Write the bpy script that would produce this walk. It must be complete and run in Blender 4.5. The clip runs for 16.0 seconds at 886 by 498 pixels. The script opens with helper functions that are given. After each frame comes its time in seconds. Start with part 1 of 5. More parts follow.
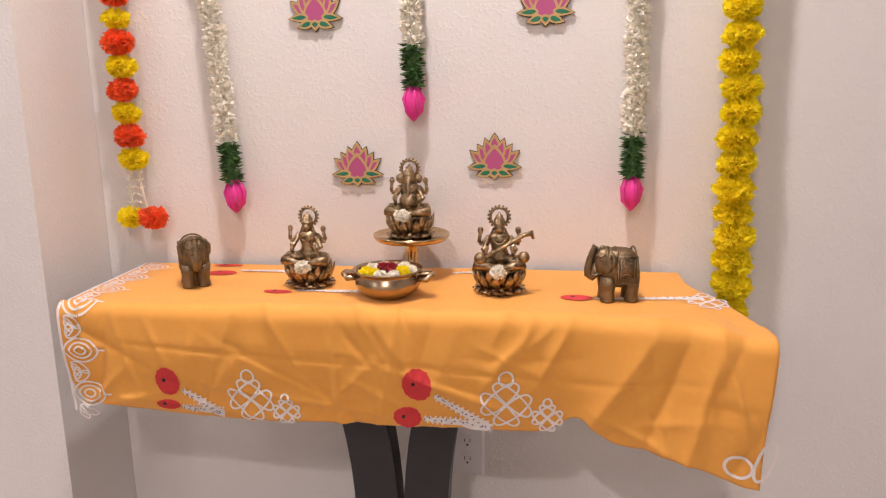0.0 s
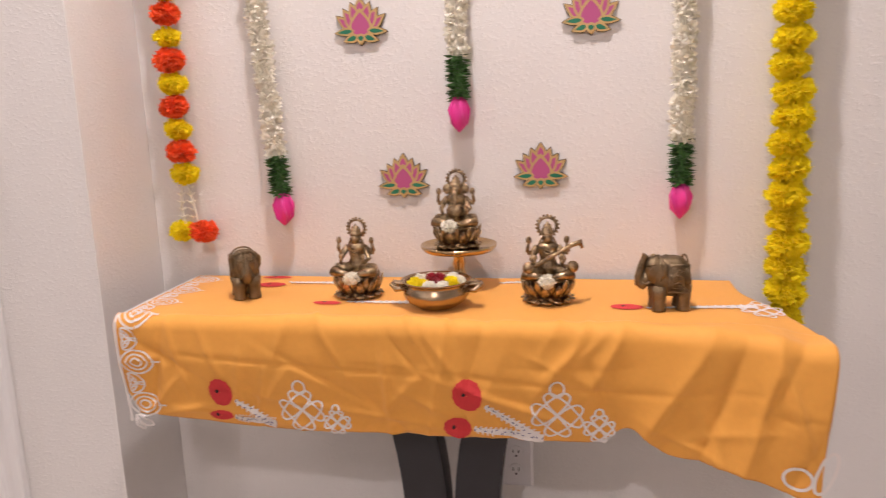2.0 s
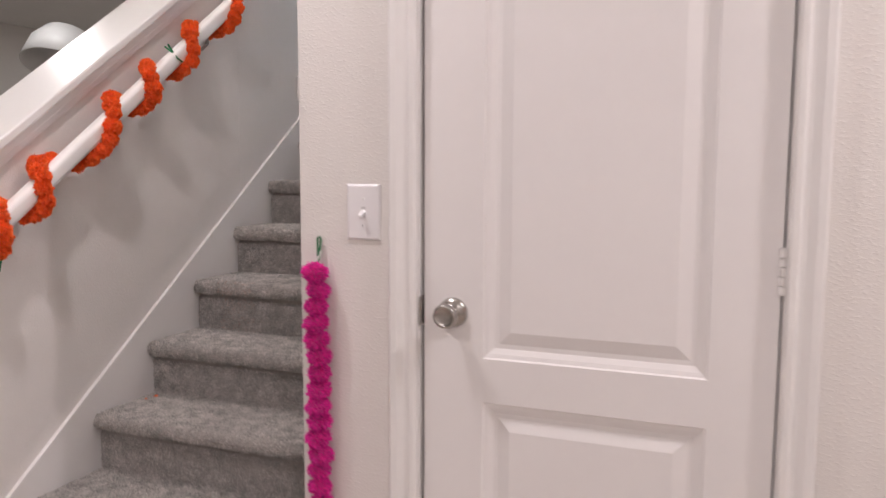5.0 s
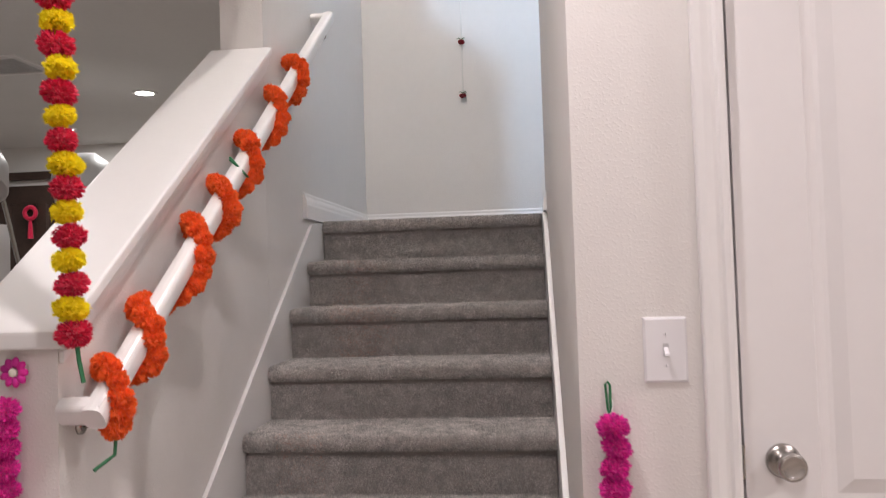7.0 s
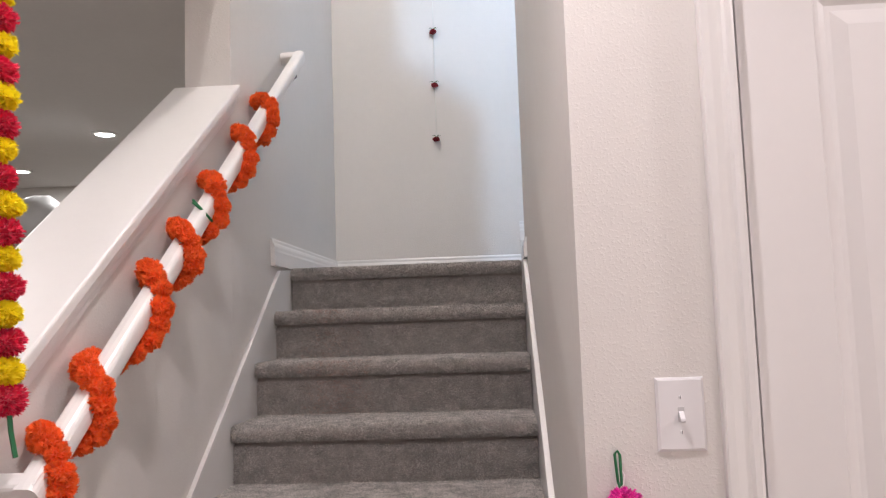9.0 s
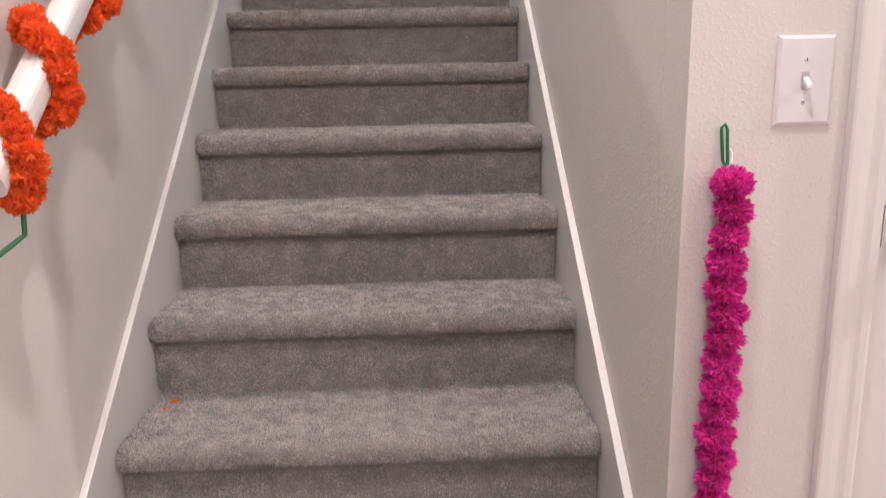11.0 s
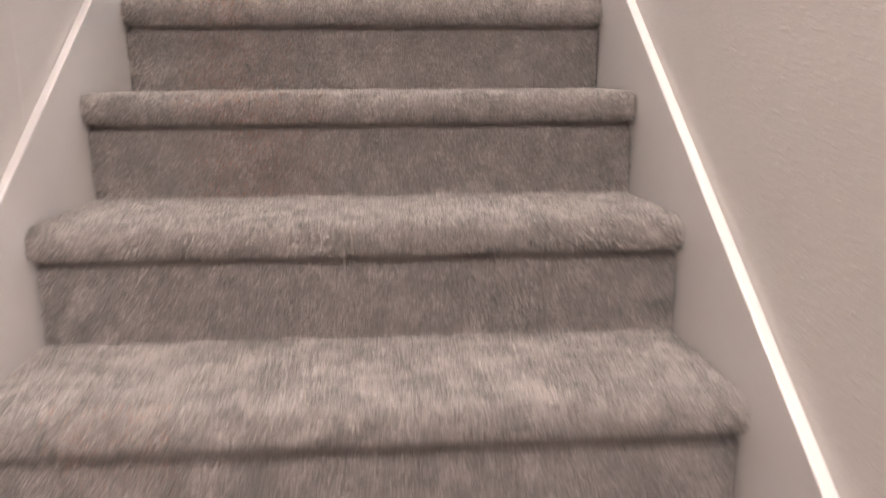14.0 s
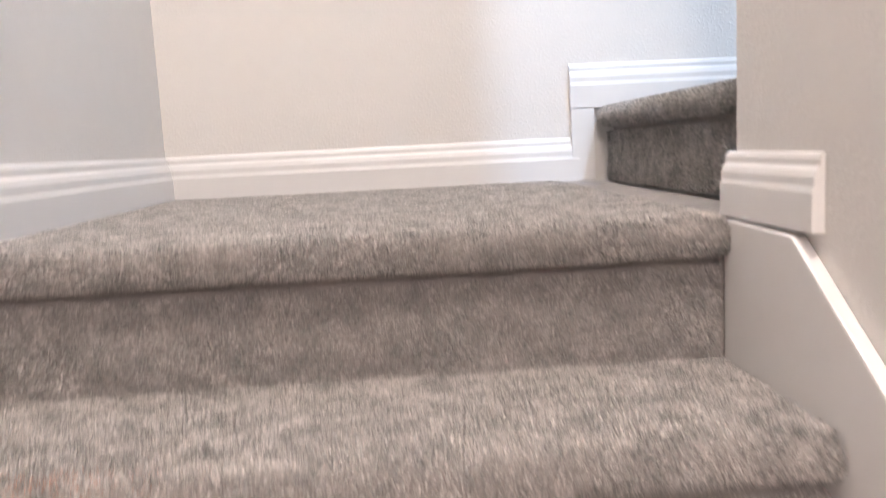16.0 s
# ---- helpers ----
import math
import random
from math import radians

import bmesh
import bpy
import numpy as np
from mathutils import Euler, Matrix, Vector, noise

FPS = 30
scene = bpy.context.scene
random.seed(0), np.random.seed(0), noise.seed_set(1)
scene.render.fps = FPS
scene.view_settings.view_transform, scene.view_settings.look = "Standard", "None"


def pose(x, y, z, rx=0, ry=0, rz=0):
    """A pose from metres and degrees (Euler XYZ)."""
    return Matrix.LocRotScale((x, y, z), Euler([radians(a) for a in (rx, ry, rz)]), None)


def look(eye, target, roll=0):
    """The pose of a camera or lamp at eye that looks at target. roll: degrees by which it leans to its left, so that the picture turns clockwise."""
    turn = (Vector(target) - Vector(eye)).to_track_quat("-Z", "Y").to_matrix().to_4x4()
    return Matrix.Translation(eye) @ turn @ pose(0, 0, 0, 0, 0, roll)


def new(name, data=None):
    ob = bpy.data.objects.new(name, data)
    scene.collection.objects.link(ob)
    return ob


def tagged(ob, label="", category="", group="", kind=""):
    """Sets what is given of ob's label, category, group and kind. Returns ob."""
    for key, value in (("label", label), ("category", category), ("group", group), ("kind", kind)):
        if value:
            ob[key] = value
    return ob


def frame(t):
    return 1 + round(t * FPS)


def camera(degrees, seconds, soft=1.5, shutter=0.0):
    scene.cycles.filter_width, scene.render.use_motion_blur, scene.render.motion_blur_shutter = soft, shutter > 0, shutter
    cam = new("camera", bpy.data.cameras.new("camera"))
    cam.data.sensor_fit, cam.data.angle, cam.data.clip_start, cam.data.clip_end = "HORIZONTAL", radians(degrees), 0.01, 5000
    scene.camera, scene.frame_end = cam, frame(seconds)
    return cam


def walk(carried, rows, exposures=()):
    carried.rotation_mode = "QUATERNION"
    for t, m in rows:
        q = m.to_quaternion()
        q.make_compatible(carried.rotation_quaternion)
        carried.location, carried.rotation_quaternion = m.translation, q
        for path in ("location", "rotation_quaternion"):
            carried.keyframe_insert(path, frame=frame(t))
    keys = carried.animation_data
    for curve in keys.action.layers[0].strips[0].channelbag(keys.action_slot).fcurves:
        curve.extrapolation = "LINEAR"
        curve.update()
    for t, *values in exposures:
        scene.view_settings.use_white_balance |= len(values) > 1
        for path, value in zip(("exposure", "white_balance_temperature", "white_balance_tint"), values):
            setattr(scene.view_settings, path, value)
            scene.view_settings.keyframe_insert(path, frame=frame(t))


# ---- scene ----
cam = camera(59.8, 16.0, soft=1.15, shutter=0.5)
PATH = [
    (0, (2.264, -1.351, 1.149), (2.002, 0.584, 0.716), -0.8),
    (0.5, (2.264, -1.361, 1.15), (2.013, 0.579, 0.732), -0.7),
    (1, (2.261, -1.36, 1.151), (2.007, 0.581, 0.738), -1.1),
    (1.5, (2.256, -1.358, 1.149), (1.978, 0.581, 0.747), -1.5),
    (2, (2.246, -1.355, 1.15), (1.888, 0.571, 0.745), -2.0),
    (2.5, (2.185, -1.374, 1.152), (1.656, 0.518, 0.776), -2.1),
    (3, (2.052, -1.399, 1.162), (1.317, 0.43, 0.825), -1.7),
    (3.5, (1.779, -1.457, 1.194), (0.924, 0.331, 0.923), -0.3),
    (4, (1.516, -1.62, 1.195), (0.676, 0.175, 0.924), 0.4),
    (6.3, (0.235, -1.662, 1.238), (-0.13, 0.304, 1.207), -1.5),
    (6.5, (0.121, -1.643, 1.24), (-0.183, 0.334, 1.24), -1.5),
    (7, (-0.072, -1.625, 1.271), (-0.287, 0.362, 1.336), -1.8),
    (7.5, (-0.119, -1.579, 1.29), (-0.281, 0.411, 1.412), -2.0),
    (8, (-0.125, -1.525, 1.291), (-0.262, 0.463, 1.461), -2.1),
    (8.5, (-0.126, -1.5, 1.29), (-0.253, 0.487, 1.482), -2.0),
    (9, (-0.131, -1.472, 1.29), (-0.252, 0.517, 1.47), -1.9),
    (9.5, (-0.133, -1.374, 1.292), (-0.242, 0.62, 1.409), -1.8),
    (10, (-0.2, -1.268, 1.216), (-0.268, 0.728, 1.11), -1.8),
    (10.2, (-0.257, -1.242, 1.18), (-0.296, 0.747, 0.975), -1.8),
    (12.5, (-0.416, -1.118, 1.116), (-0.263, 0.749, 0.416), 0.2),
    (13, (-0.375, -0.851, 1.1), (-0.282, 0.988, 0.32), 0.1),
    (13.5, (-0.43, -0.507, 1.141), (-0.359, 1.381, 0.486), -0.8),
    (14, (-0.458, -0.113, 1.175), (-0.326, 1.835, 0.741), -0.3),
    (14.5, (-0.434, 0.270, 1.224), (-0.323, 2.244, 0.907), -0.3),
    (15, (-0.478, 0.522, 1.398), (-0.281, 2.488, 1.064), -0.5),
    (15.5, (-0.392, 0.725, 1.516), (-0.285, 2.700, 1.194), -1.6),
    (16, (-0.416, 0.884, 1.638), (-0.314, 2.870, 1.372), -2.9),
]
walk(cam, [(t, look(eye, target, roll)) for t, eye, target, roll in PATH],
     [(0, 0.07, 6500, 10), (4, -0.03, 6430, 10), (7, 0.0, 6360, 9), (10, 0.12, 6430, 10), (12.5, 0.55, 6700, 13),
      (13, 0.50, 6750, 13), (14, 0.74, 6900, 13), (15, 0.98, 6950, 14), (16, 0.90, 6800, 12)])

# ---- world and lamps ----
world = bpy.data.worlds.new("world")
scene.world = world
world.use_nodes = True
wn = world.node_tree
sky = wn.nodes.new("ShaderNodeTexSky")
sky.sky_type, sky.sun_disc, sky.sun_elevation, sky.sun_rotation = "NISHITA", False, radians(35), radians(60)
wn.links.new(sky.outputs[0], wn.nodes["Background"].inputs[0])
wn.nodes["Background"].inputs[1].default_value = 0.08


def lamp(name, x, y, z, watts, size, colour, target=None, shape="DISK", spread=180):
    data = bpy.data.lights.new(name, "AREA")
    data.energy, data.shape, data.size, data.color, data.spread = watts, shape, size, colour, radians(spread)
    ob = new(name, data)
    ob.matrix_world = look((x, y, z), target if target else (x, y + 0.0001, z - 1))
    return ob


CEIL = 2.70          # hall ceiling
UP = 5.3             # ceiling over the stairs
WARM = (1.0, 0.88, 0.88)
# the last two, far back in the hall, are unseen and added for fill
DOWNLIGHTS = [(-0.32, -0.65), (2.02, -0.52), (-0.5, -2.9), (2.0, -2.7)]
for px, py in DOWNLIGHTS:
    lamp("downlight_and_fill_lamp", px, py, CEIL - 0.022, {2.02: 28.0, 2.0: 29.0}.get(px, 18.0), 0.11, WARM)
# the third is unseen, added to light the near part of the room
ROOM_LIGHTS = [(-2.87, 3.83), (-4.2, 4.94), (-2.6, 1.2)]
for px, py in ROOM_LIGHTS:
    lamp("room_lamp", px, py, CEIL - 0.022, 15.0, 0.11, (1, 0.95, 0.92))
# unseen lamp added high over the stairs to brighten the treads from above
lamp("stair_lamp", -0.5, 0.30, UP - 0.022, 45.0, 0.13, (1.0, 0.91, 0.86))
# cool daylight from the upstairs window at the far end of the upper flight
up = lamp("stair_window_lamp", 3.12, 2.42, 4.35, 9.0, 0.95, (0.76, 0.86, 1.0), (-0.4, 2.6, 2.6), "SQUARE")

# added unseen lamp for cool daylight on the landing, its edge set by a cut wall
lamp("added_daylight_lamp", 0.75, 1.0, 4.4, 44.0, 0.10, (0.48, 0.70, 1.0), (-0.1, 2.945, 2.3), "SQUARE")

# ---- materials ----


def nodes_of(name, colour, rough=0.6, metal=0.0):
    m = bpy.data.materials.new(name)
    m.use_nodes = True
    nt = m.node_tree
    b = nt.nodes["Principled BSDF"]
    b.inputs["Base Color"].default_value = (*colour, 1)
    b.inputs["Roughness"].default_value = rough
    b.inputs["Metallic"].default_value = metal
    return m, nt, b


def noise_node(nt, scale, detail=4.0, rough=0.55, space="Object"):
    tc = nt.nodes.new("ShaderNodeTexCoord")
    n = nt.nodes.new("ShaderNodeTexNoise")
    n.inputs["Scale"].default_value, n.inputs["Detail"].default_value, n.inputs["Roughness"].default_value = scale, detail, rough
    nt.links.new(tc.outputs[space], n.inputs["Vector"])
    return n


def vary(nt, b, colour, scale, amount, detail=4.0):
    """Two-scale colour variation about a base colour."""
    n1, n2 = noise_node(nt, scale, detail), noise_node(nt, scale * 14, 3)
    mix = nt.nodes.new("ShaderNodeMix")
    mix.data_type = "FLOAT"
    mix.inputs[0].default_value = 0.4
    nt.links.new(n1.outputs[0], mix.inputs[2]), nt.links.new(n2.outputs[0], mix.inputs[3])
    ramp = nt.nodes.new("ShaderNodeValToRGB")
    e = ramp.color_ramp.elements
    e[0].position, e[1].position = 0.3, 0.7
    e[0].color = (*[c * (1 - amount) for c in colour], 1)
    e[1].color = (*[min(1, c * (1 + amount)) for c in colour], 1)
    nt.links.new(mix.outputs[0], ramp.inputs[0]), nt.links.new(ramp.outputs[0], b.inputs["Base Color"])


def bump(nt, b, src, strength, distance):
    bp = nt.nodes.new("ShaderNodeBump")
    bp.inputs["Strength"].default_value, bp.inputs["Distance"].default_value = strength, distance
    nt.links.new(src, bp.inputs["Height"]), nt.links.new(bp.outputs[0], b.inputs["Normal"])
    return bp


def paint(name, colour, amount=0.03, peel=0.0, rough=0.6):
    m, nt, b = nodes_of(name, colour, rough)
    vary(nt, b, colour, 2.2, amount)
    if peel:
        a = noise_node(nt, 150, 3.0, 0.5)
        r = nt.nodes.new("ShaderNodeValToRGB")
        r.color_ramp.elements[0].position, r.color_ramp.elements[1].position = 0.50, 0.68
        nt.links.new(a.outputs[0], r.inputs[0])
        bump(nt, b, r.outputs[0], peel * 0.30, 0.0017)
    return m


def island(name, colour, amount=0.15, rough=0.6, sheen=0.0, trans=0.0):
    """Petals and tufts: brightness differs from piece to piece."""
    m, nt, b = nodes_of(name, colour, rough)
    g = nt.nodes.new("ShaderNodeNewGeometry")
    h = nt.nodes.new("ShaderNodeHueSaturation")
    h.inputs["Color"].default_value = (*colour, 1)
    mr = nt.nodes.new("ShaderNodeMapRange")
    mr.inputs["To Min"].default_value, mr.inputs["To Max"].default_value = 1 - amount, 1 + amount
    nt.links.new(g.outputs["Random Per Island"], mr.inputs["Value"]), nt.links.new(mr.outputs[0], h.inputs["Value"])
    nt.links.new(h.outputs[0], b.inputs["Base Color"])
    b.inputs["Sheen Weight"].default_value = sheen
    if trans:
        t = nt.nodes.new("ShaderNodeBsdfTranslucent")
        nt.links.new(h.outputs[0], t.inputs[0])
        mx = nt.nodes.new("ShaderNodeMixShader")
        mx.inputs[0].default_value = trans
        nt.links.new(b.outputs[0], mx.inputs[1]), nt.links.new(t.outputs[0], mx.inputs[2])
        nt.links.new(mx.outputs[0], nt.nodes["Material Output"].inputs[0])
    return m


WALL = paint("wall_paint", (0.76, 0.735, 0.71), 0.02, 0.9, 0.65)
CEILING = paint("ceiling_paint", (0.70, 0.69, 0.68), 0.03, 0.5, 0.8)
TRIM = paint("white_trim_paint", (0.80, 0.785, 0.775), 0.015, 0.0, 0.32)
DOORP = paint("door_paint", (0.79, 0.77, 0.765), 0.015, 0.0, 0.38)
PLASTIC = nodes_of("white_plastic", (0.82, 0.81, 0.83), 0.25)[0]
DARK = nodes_of("dark_gap", (0.02, 0.018, 0.018), 0.9)[0]
BLACK = paint("black_metal_paint", (0.022, 0.021, 0.025), 0.2, 0.0, 0.45)
NICKEL, nt, b = nodes_of("satin_nickel", (0.42, 0.40, 0.38), 0.26, 1.0)
bump(nt, b, noise_node(nt, 400, 2).outputs[0], 0.05, 0.0005)
GREENWIRE = nodes_of("green_wire", (0.02, 0.16, 0.06), 0.5)[0]
WHITECORD = nodes_of("white_cord", (0.75, 0.75, 0.72), 0.7)[0]

# carpet body and tufts
CARPET, nt, b = nodes_of("carpet", (0.28, 0.25, 0.23), 0.95)
vary(nt, b, (0.43, 0.39, 0.365), 16, 0.30, 6)
b.inputs["Sheen Weight"].default_value = 0.3
bump(nt, b, noise_node(nt, 420, 4, 0.7).outputs[0], 1.0, 0.006)
TUFT, nt, b = nodes_of("carpet_tufts", (0.38, 0.34, 0.31), 0.95)
g = nt.nodes.new("ShaderNodeNewGeometry")
n1 = noise_node(nt, 24, 6, 0.72)
mx = nt.nodes.new("ShaderNodeMix")
mx.data_type = "FLOAT"
mx.inputs[0].default_value = 0.74
nt.links.new(g.outputs["Random Per Island"], mx.inputs[2]), nt.links.new(n1.outputs[0], mx.inputs[3])
rp = nt.nodes.new("ShaderNodeValToRGB")
rp.color_ramp.elements[0].position, rp.color_ramp.elements[1].position = 0.38, 0.64
rp.color_ramp.elements[0].color, rp.color_ramp.elements[1].color = (0.27, 0.27, 0.255, 1), (0.80, 0.745, 0.71, 1)
nt.links.new(mx.outputs[0], rp.inputs[0]), nt.links.new(rp.outputs[0], b.inputs["Base Color"])
b.inputs["Sheen Weight"].default_value = 0.6

BRASS, nt, b = nodes_of("antique_brass", (0.30, 0.20, 0.10), 0.33, 1.0)
nz = noise_node(nt, 130, 5)
rp = nt.nodes.new("ShaderNodeValToRGB")
rp.color_ramp.elements[0].position, rp.color_ramp.elements[1].position = 0.30, 0.66
rp.color_ramp.elements[0].color, rp.color_ramp.elements[1].color = (0.13, 0.085, 0.055, 1), (0.52, 0.39, 0.23, 1)
nt.links.new(nz.outputs[0], rp.inputs[0]), nt.links.new(rp.outputs[0], b.inputs["Base Color"])
bump(nt, b, noise_node(nt, 260, 4).outputs[0], 0.45, 0.0015)
OLDBRASS, nt, b = nodes_of("carved_brass", (0.2, 0.14, 0.07), 0.45, 0.85)
vary(nt, b, (0.21, 0.15, 0.085), 60, 0.45)
bump(nt, b, noise_node(nt, 170, 4).outputs[0], 0.9, 0.002)
BRIGHT, nt, b = nodes_of("polished_brass", (0.62, 0.44, 0.22), 0.2, 1.0)
vary(nt, b, (0.60, 0.43, 0.23), 40, 0.15)
BOWLM, nt, b = nodes_of("bronze_bowl", (0.42, 0.30, 0.19), 0.27, 1.0)
vary(nt, b, (0.42, 0.31, 0.20), 50, 0.2)

CLOTH, nt, b = nodes_of("orange_cotton", (0.78, 0.33, 0.05), 0.7)
vary(nt, b, (0.82, 0.372, 0.06), 7, 0.05)
b.inputs["Sheen Weight"].default_value = 0.15
wv = noise_node(nt, 900, 1)
bump(nt, b, wv.outputs[0], 0.25, 0.0006)
PRINTW = paint("white_print", (0.80, 0.74, 0.70), 0.06, 0, 0.75)
PRINTR = paint("red_print", (0.62, 0.035, 0.04), 0.2, 0, 0.75)
PRINTB = nodes_of("blue_print", (0.10, 0.10, 0.22), 0.8)[0]

ORANGE = island("orange_petals", (0.97, 0.19, 0.03), 0.15, 0.85, 0.2, 0.42)
REDOR = island("red_orange_petals", (0.97, 0.15, 0.03), 0.15, 0.85, 0.2, 0.42)
YELLOW = island("yellow_petals", (0.99, 0.86, 0.014), 0.06, 0.85, 0.1, 0.5)
CRIMSON = island("crimson_petals", (0.80, 0.014, 0.085), 0.2, 0.6, 0.3, 0.25)
PINK = island("hot_pink_petals", (0.84, 0.035, 0.45), 0.28, 0.6, 0.25, 0.32)
JASMINE = island("jasmine_petals", (0.93, 0.90, 0.80), 0.05, 0.85, 0, 0.35)
LEAFM = island("green_leaves", (0.050, 0.130, 0.030), 0.45, 0.5)
BUDM = island("pink_bud_petals", (0.78, 0.045, 0.32), 0.15, 0.55)
ROSER = island("dark_red_petals", (0.30, 0.008, 0.02), 0.3, 0.6)
LOTUSP = nodes_of("magenta_enamel", (0.46, 0.085, 0.23), 0.4)[0]
LOTUSG = nodes_of("green_enamel", (0.015, 0.17, 0.09), 0.4)[0]
LOTUSW = paint("gold_mdf", (0.52, 0.35, 0.14), 0.12, 0, 0.45)
DARKRIM = paint("dark_mdf_edge", (0.06, 0.04, 0.025), 0.2, 0, 0.7)
DARKWOOD = paint("dark_wood", (0.045, 0.026, 0.02), 0.35, 0, 0.4)
FLOORM = paint("hall_floor", (0.46, 0.40, 0.35), 0.12, 0, 0.5)
GREYP = paint("pale_grey_panel", (0.60, 0.60, 0.60), 0.04, 0, 0.4)
GLOW, nt, b = nodes_of("lamp_glow", (1, 1, 1), 0.5)
b.inputs["Emission Color"].default_value, b.inputs["Emission Strength"].default_value = (1, 0.97, 0.95, 1), 22.0
WINGLOW, nt, b = nodes_of("daylight_backdrop", (0.6, 0.75, 1), 0.9)
b.inputs["Emission Color"].default_value, b.inputs["Emission Strength"].default_value = (0.7, 0.84, 1, 1), 2.0

# ---- mesh helpers ----


def mesh_of(bm, material, smooth=False):
    me = bpy.data.meshes.new("mesh")
    bm.normal_update()
    bm.to_mesh(me)
    bm.free()
    for mt in material if isinstance(material, (list, tuple)) else [material]:
        me.materials.append(mt)
    if smooth:
        me.shade_smooth()
    return me


def part(name, bm, material, parent=None, label="", smooth=False, at=None):
    me = bm if isinstance(bm, bpy.types.Mesh) else mesh_of(bm, material, smooth)
    ob = new(name, me)
    if parent is not None:
        ob.parent = parent
    if at is not None:
        ob.matrix_basis = at
    if label:
        ob["label"] = label
    return ob


def thing(name, x=0, y=0, z=0, label="", category="", group="", kind="", rz=0):
    ob = new(name)
    ob.empty_display_size = 0.05
    ob.matrix_basis = pose(x, y, z, 0, 0, rz)
    return tagged(ob, label, category, group, kind)


def box(bm, x0, x1, y0, y1, z0, z1, bevel=0.0, seg=2):
    vs = [bm.verts.new(v) for v in ((x0, y0, z0), (x1, y0, z0), (x1, y1, z0), (x0, y1, z0), (x0, y0, z1), (x1, y0, z1), (x1, y1, z1), (x0, y1, z1))]
    fs = [bm.faces.new([vs[i] for i in f]) for f in ((3, 2, 1, 0), (4, 5, 6, 7), (0, 1, 5, 4), (1, 2, 6, 5), (2, 3, 7, 6), (3, 0, 4, 7))]
    if bevel:
        bmesh.ops.bevel(bm, geom=list({e for f in fs for e in f.edges}), offset=bevel, segments=seg, profile=0.6, affect="EDGES")
    return bm


def boxes(*items, bevel=0.0):
    bm = bmesh.new()
    for it in items:
        box(bm, *it, bevel=bevel)
    return bm


def prism(bm, pts, axis, a, b_, bevel=0.0):
    """Extrude a 2D outline along an axis from a to b_. Outline is (y,z) for x, (x,z) for y, (x,y) for z."""
    def put(p, d):
        return {"x": (d, p[0], p[1]), "y": (p[0], d, p[1]), "z": (p[0], p[1], d)}[axis]
    lo, hi = [bm.verts.new(put(p, a)) for p in pts], [bm.verts.new(put(p, b_)) for p in pts]
    fs = [bm.faces.new(lo), bm.faces.new(hi[::-1])]
    n = len(pts)
    for i in range(n):
        fs.append(bm.faces.new((lo[i], hi[i], hi[(i + 1) % n], lo[(i + 1) % n])))
    bmesh.ops.recalc_face_normals(bm, faces=fs)
    if bevel:
        bmesh.ops.bevel(bm, geom=list({e for f in fs for e in f.edges}), offset=bevel, segments=2, profile=0.6, affect="EDGES")
    return bm


def lathe(bm, prof, seg=32, m=Matrix(), wave=0.0, waves=0):
    rings = []
    for r, z in prof:
        ring = []
        for i in range(seg):
            a = 2 * math.pi * i / seg
            rr = r * (1 + wave * math.cos(a * waves)) if waves else r
            ring.append(bm.verts.new(m @ Vector((rr * math.cos(a), rr * math.sin(a), z))))
        rings.append(ring)
    for q, s in zip(rings, rings[1:]):
        for i in range(seg):
            bm.faces.new((q[i], q[(i + 1) % seg], s[(i + 1) % seg], s[i]))
    bm.faces.new(rings[0][::-1]), bm.faces.new(rings[-1])
    return bm


def ball(bm, c, r, seg=12, m=Matrix()):
    s = r if isinstance(r, (tuple, list)) else (r, r, r)
    bmesh.ops.create_uvsphere(bm, u_segments=seg, v_segments=max(6, seg * 2 // 3), radius=1, matrix=Matrix.Translation(c) @ m @ Matrix.Diagonal((*s, 1)))


def tube(bm, pts, radii, seg=8, flat=1.0):
    """A tapered tube through points."""
    pts = [Vector(p) for p in pts]
    if not isinstance(radii, (list, tuple)):
        radii = [radii] * len(pts)
    rings, ref = [], None
    for i, p in enumerate(pts):
        d = (pts[min(i + 1, len(pts) - 1)] - pts[max(i - 1, 0)]).normalized()
        if ref is None:
            ref = Vector((0, 0, 1)) if abs(d.z) < 0.9 else Vector((1, 0, 0))
        s = d.cross(ref).normalized()
        u = s.cross(d).normalized()
        ref = u
        rings.append([bm.verts.new(p + radii[i] * (math.cos(a) * s + flat * math.sin(a) * u)) for a in [2 * math.pi * k / seg for k in range(seg)]])
    for q, s in zip(rings, rings[1:]):
        for k in range(seg):
            bm.faces.new((q[k], q[(k + 1) % seg], s[(k + 1) % seg], s[k]))
    bm.faces.new(rings[0][::-1]), bm.faces.new(rings[-1])
    return bm


# ---- the stairs' plan ----
T, R, NOSE = 0.263, 0.191, 0.028
STEPS = 8
SX0, SX1 = -1.003, 0.0          # between the skirt boards
LAND = R * STEPS
YB = 2.945                      # back wall of the landing
YD = -0.087                     # face of the hall wall with the door
WX = 0.022                      # face of the stairs' wall on the door side
KX = -1.022                     # face of the knee wall
KW = 0.165                      # thickness of the knee wall
YE = 1.868                      # where the stairs' wall ends at the landing

# ---- setting ----


def structure(name, bm, material, label, category, smooth=False):
    return tagged(part(name, bm, material, None, "", smooth), label, category, kind="structure")


structure("floor", boxes((-6.3, 4.6, -3.9, 7.0, -0.12, 0.0)), FLOORM, "plain light brown hall floor", "floor")
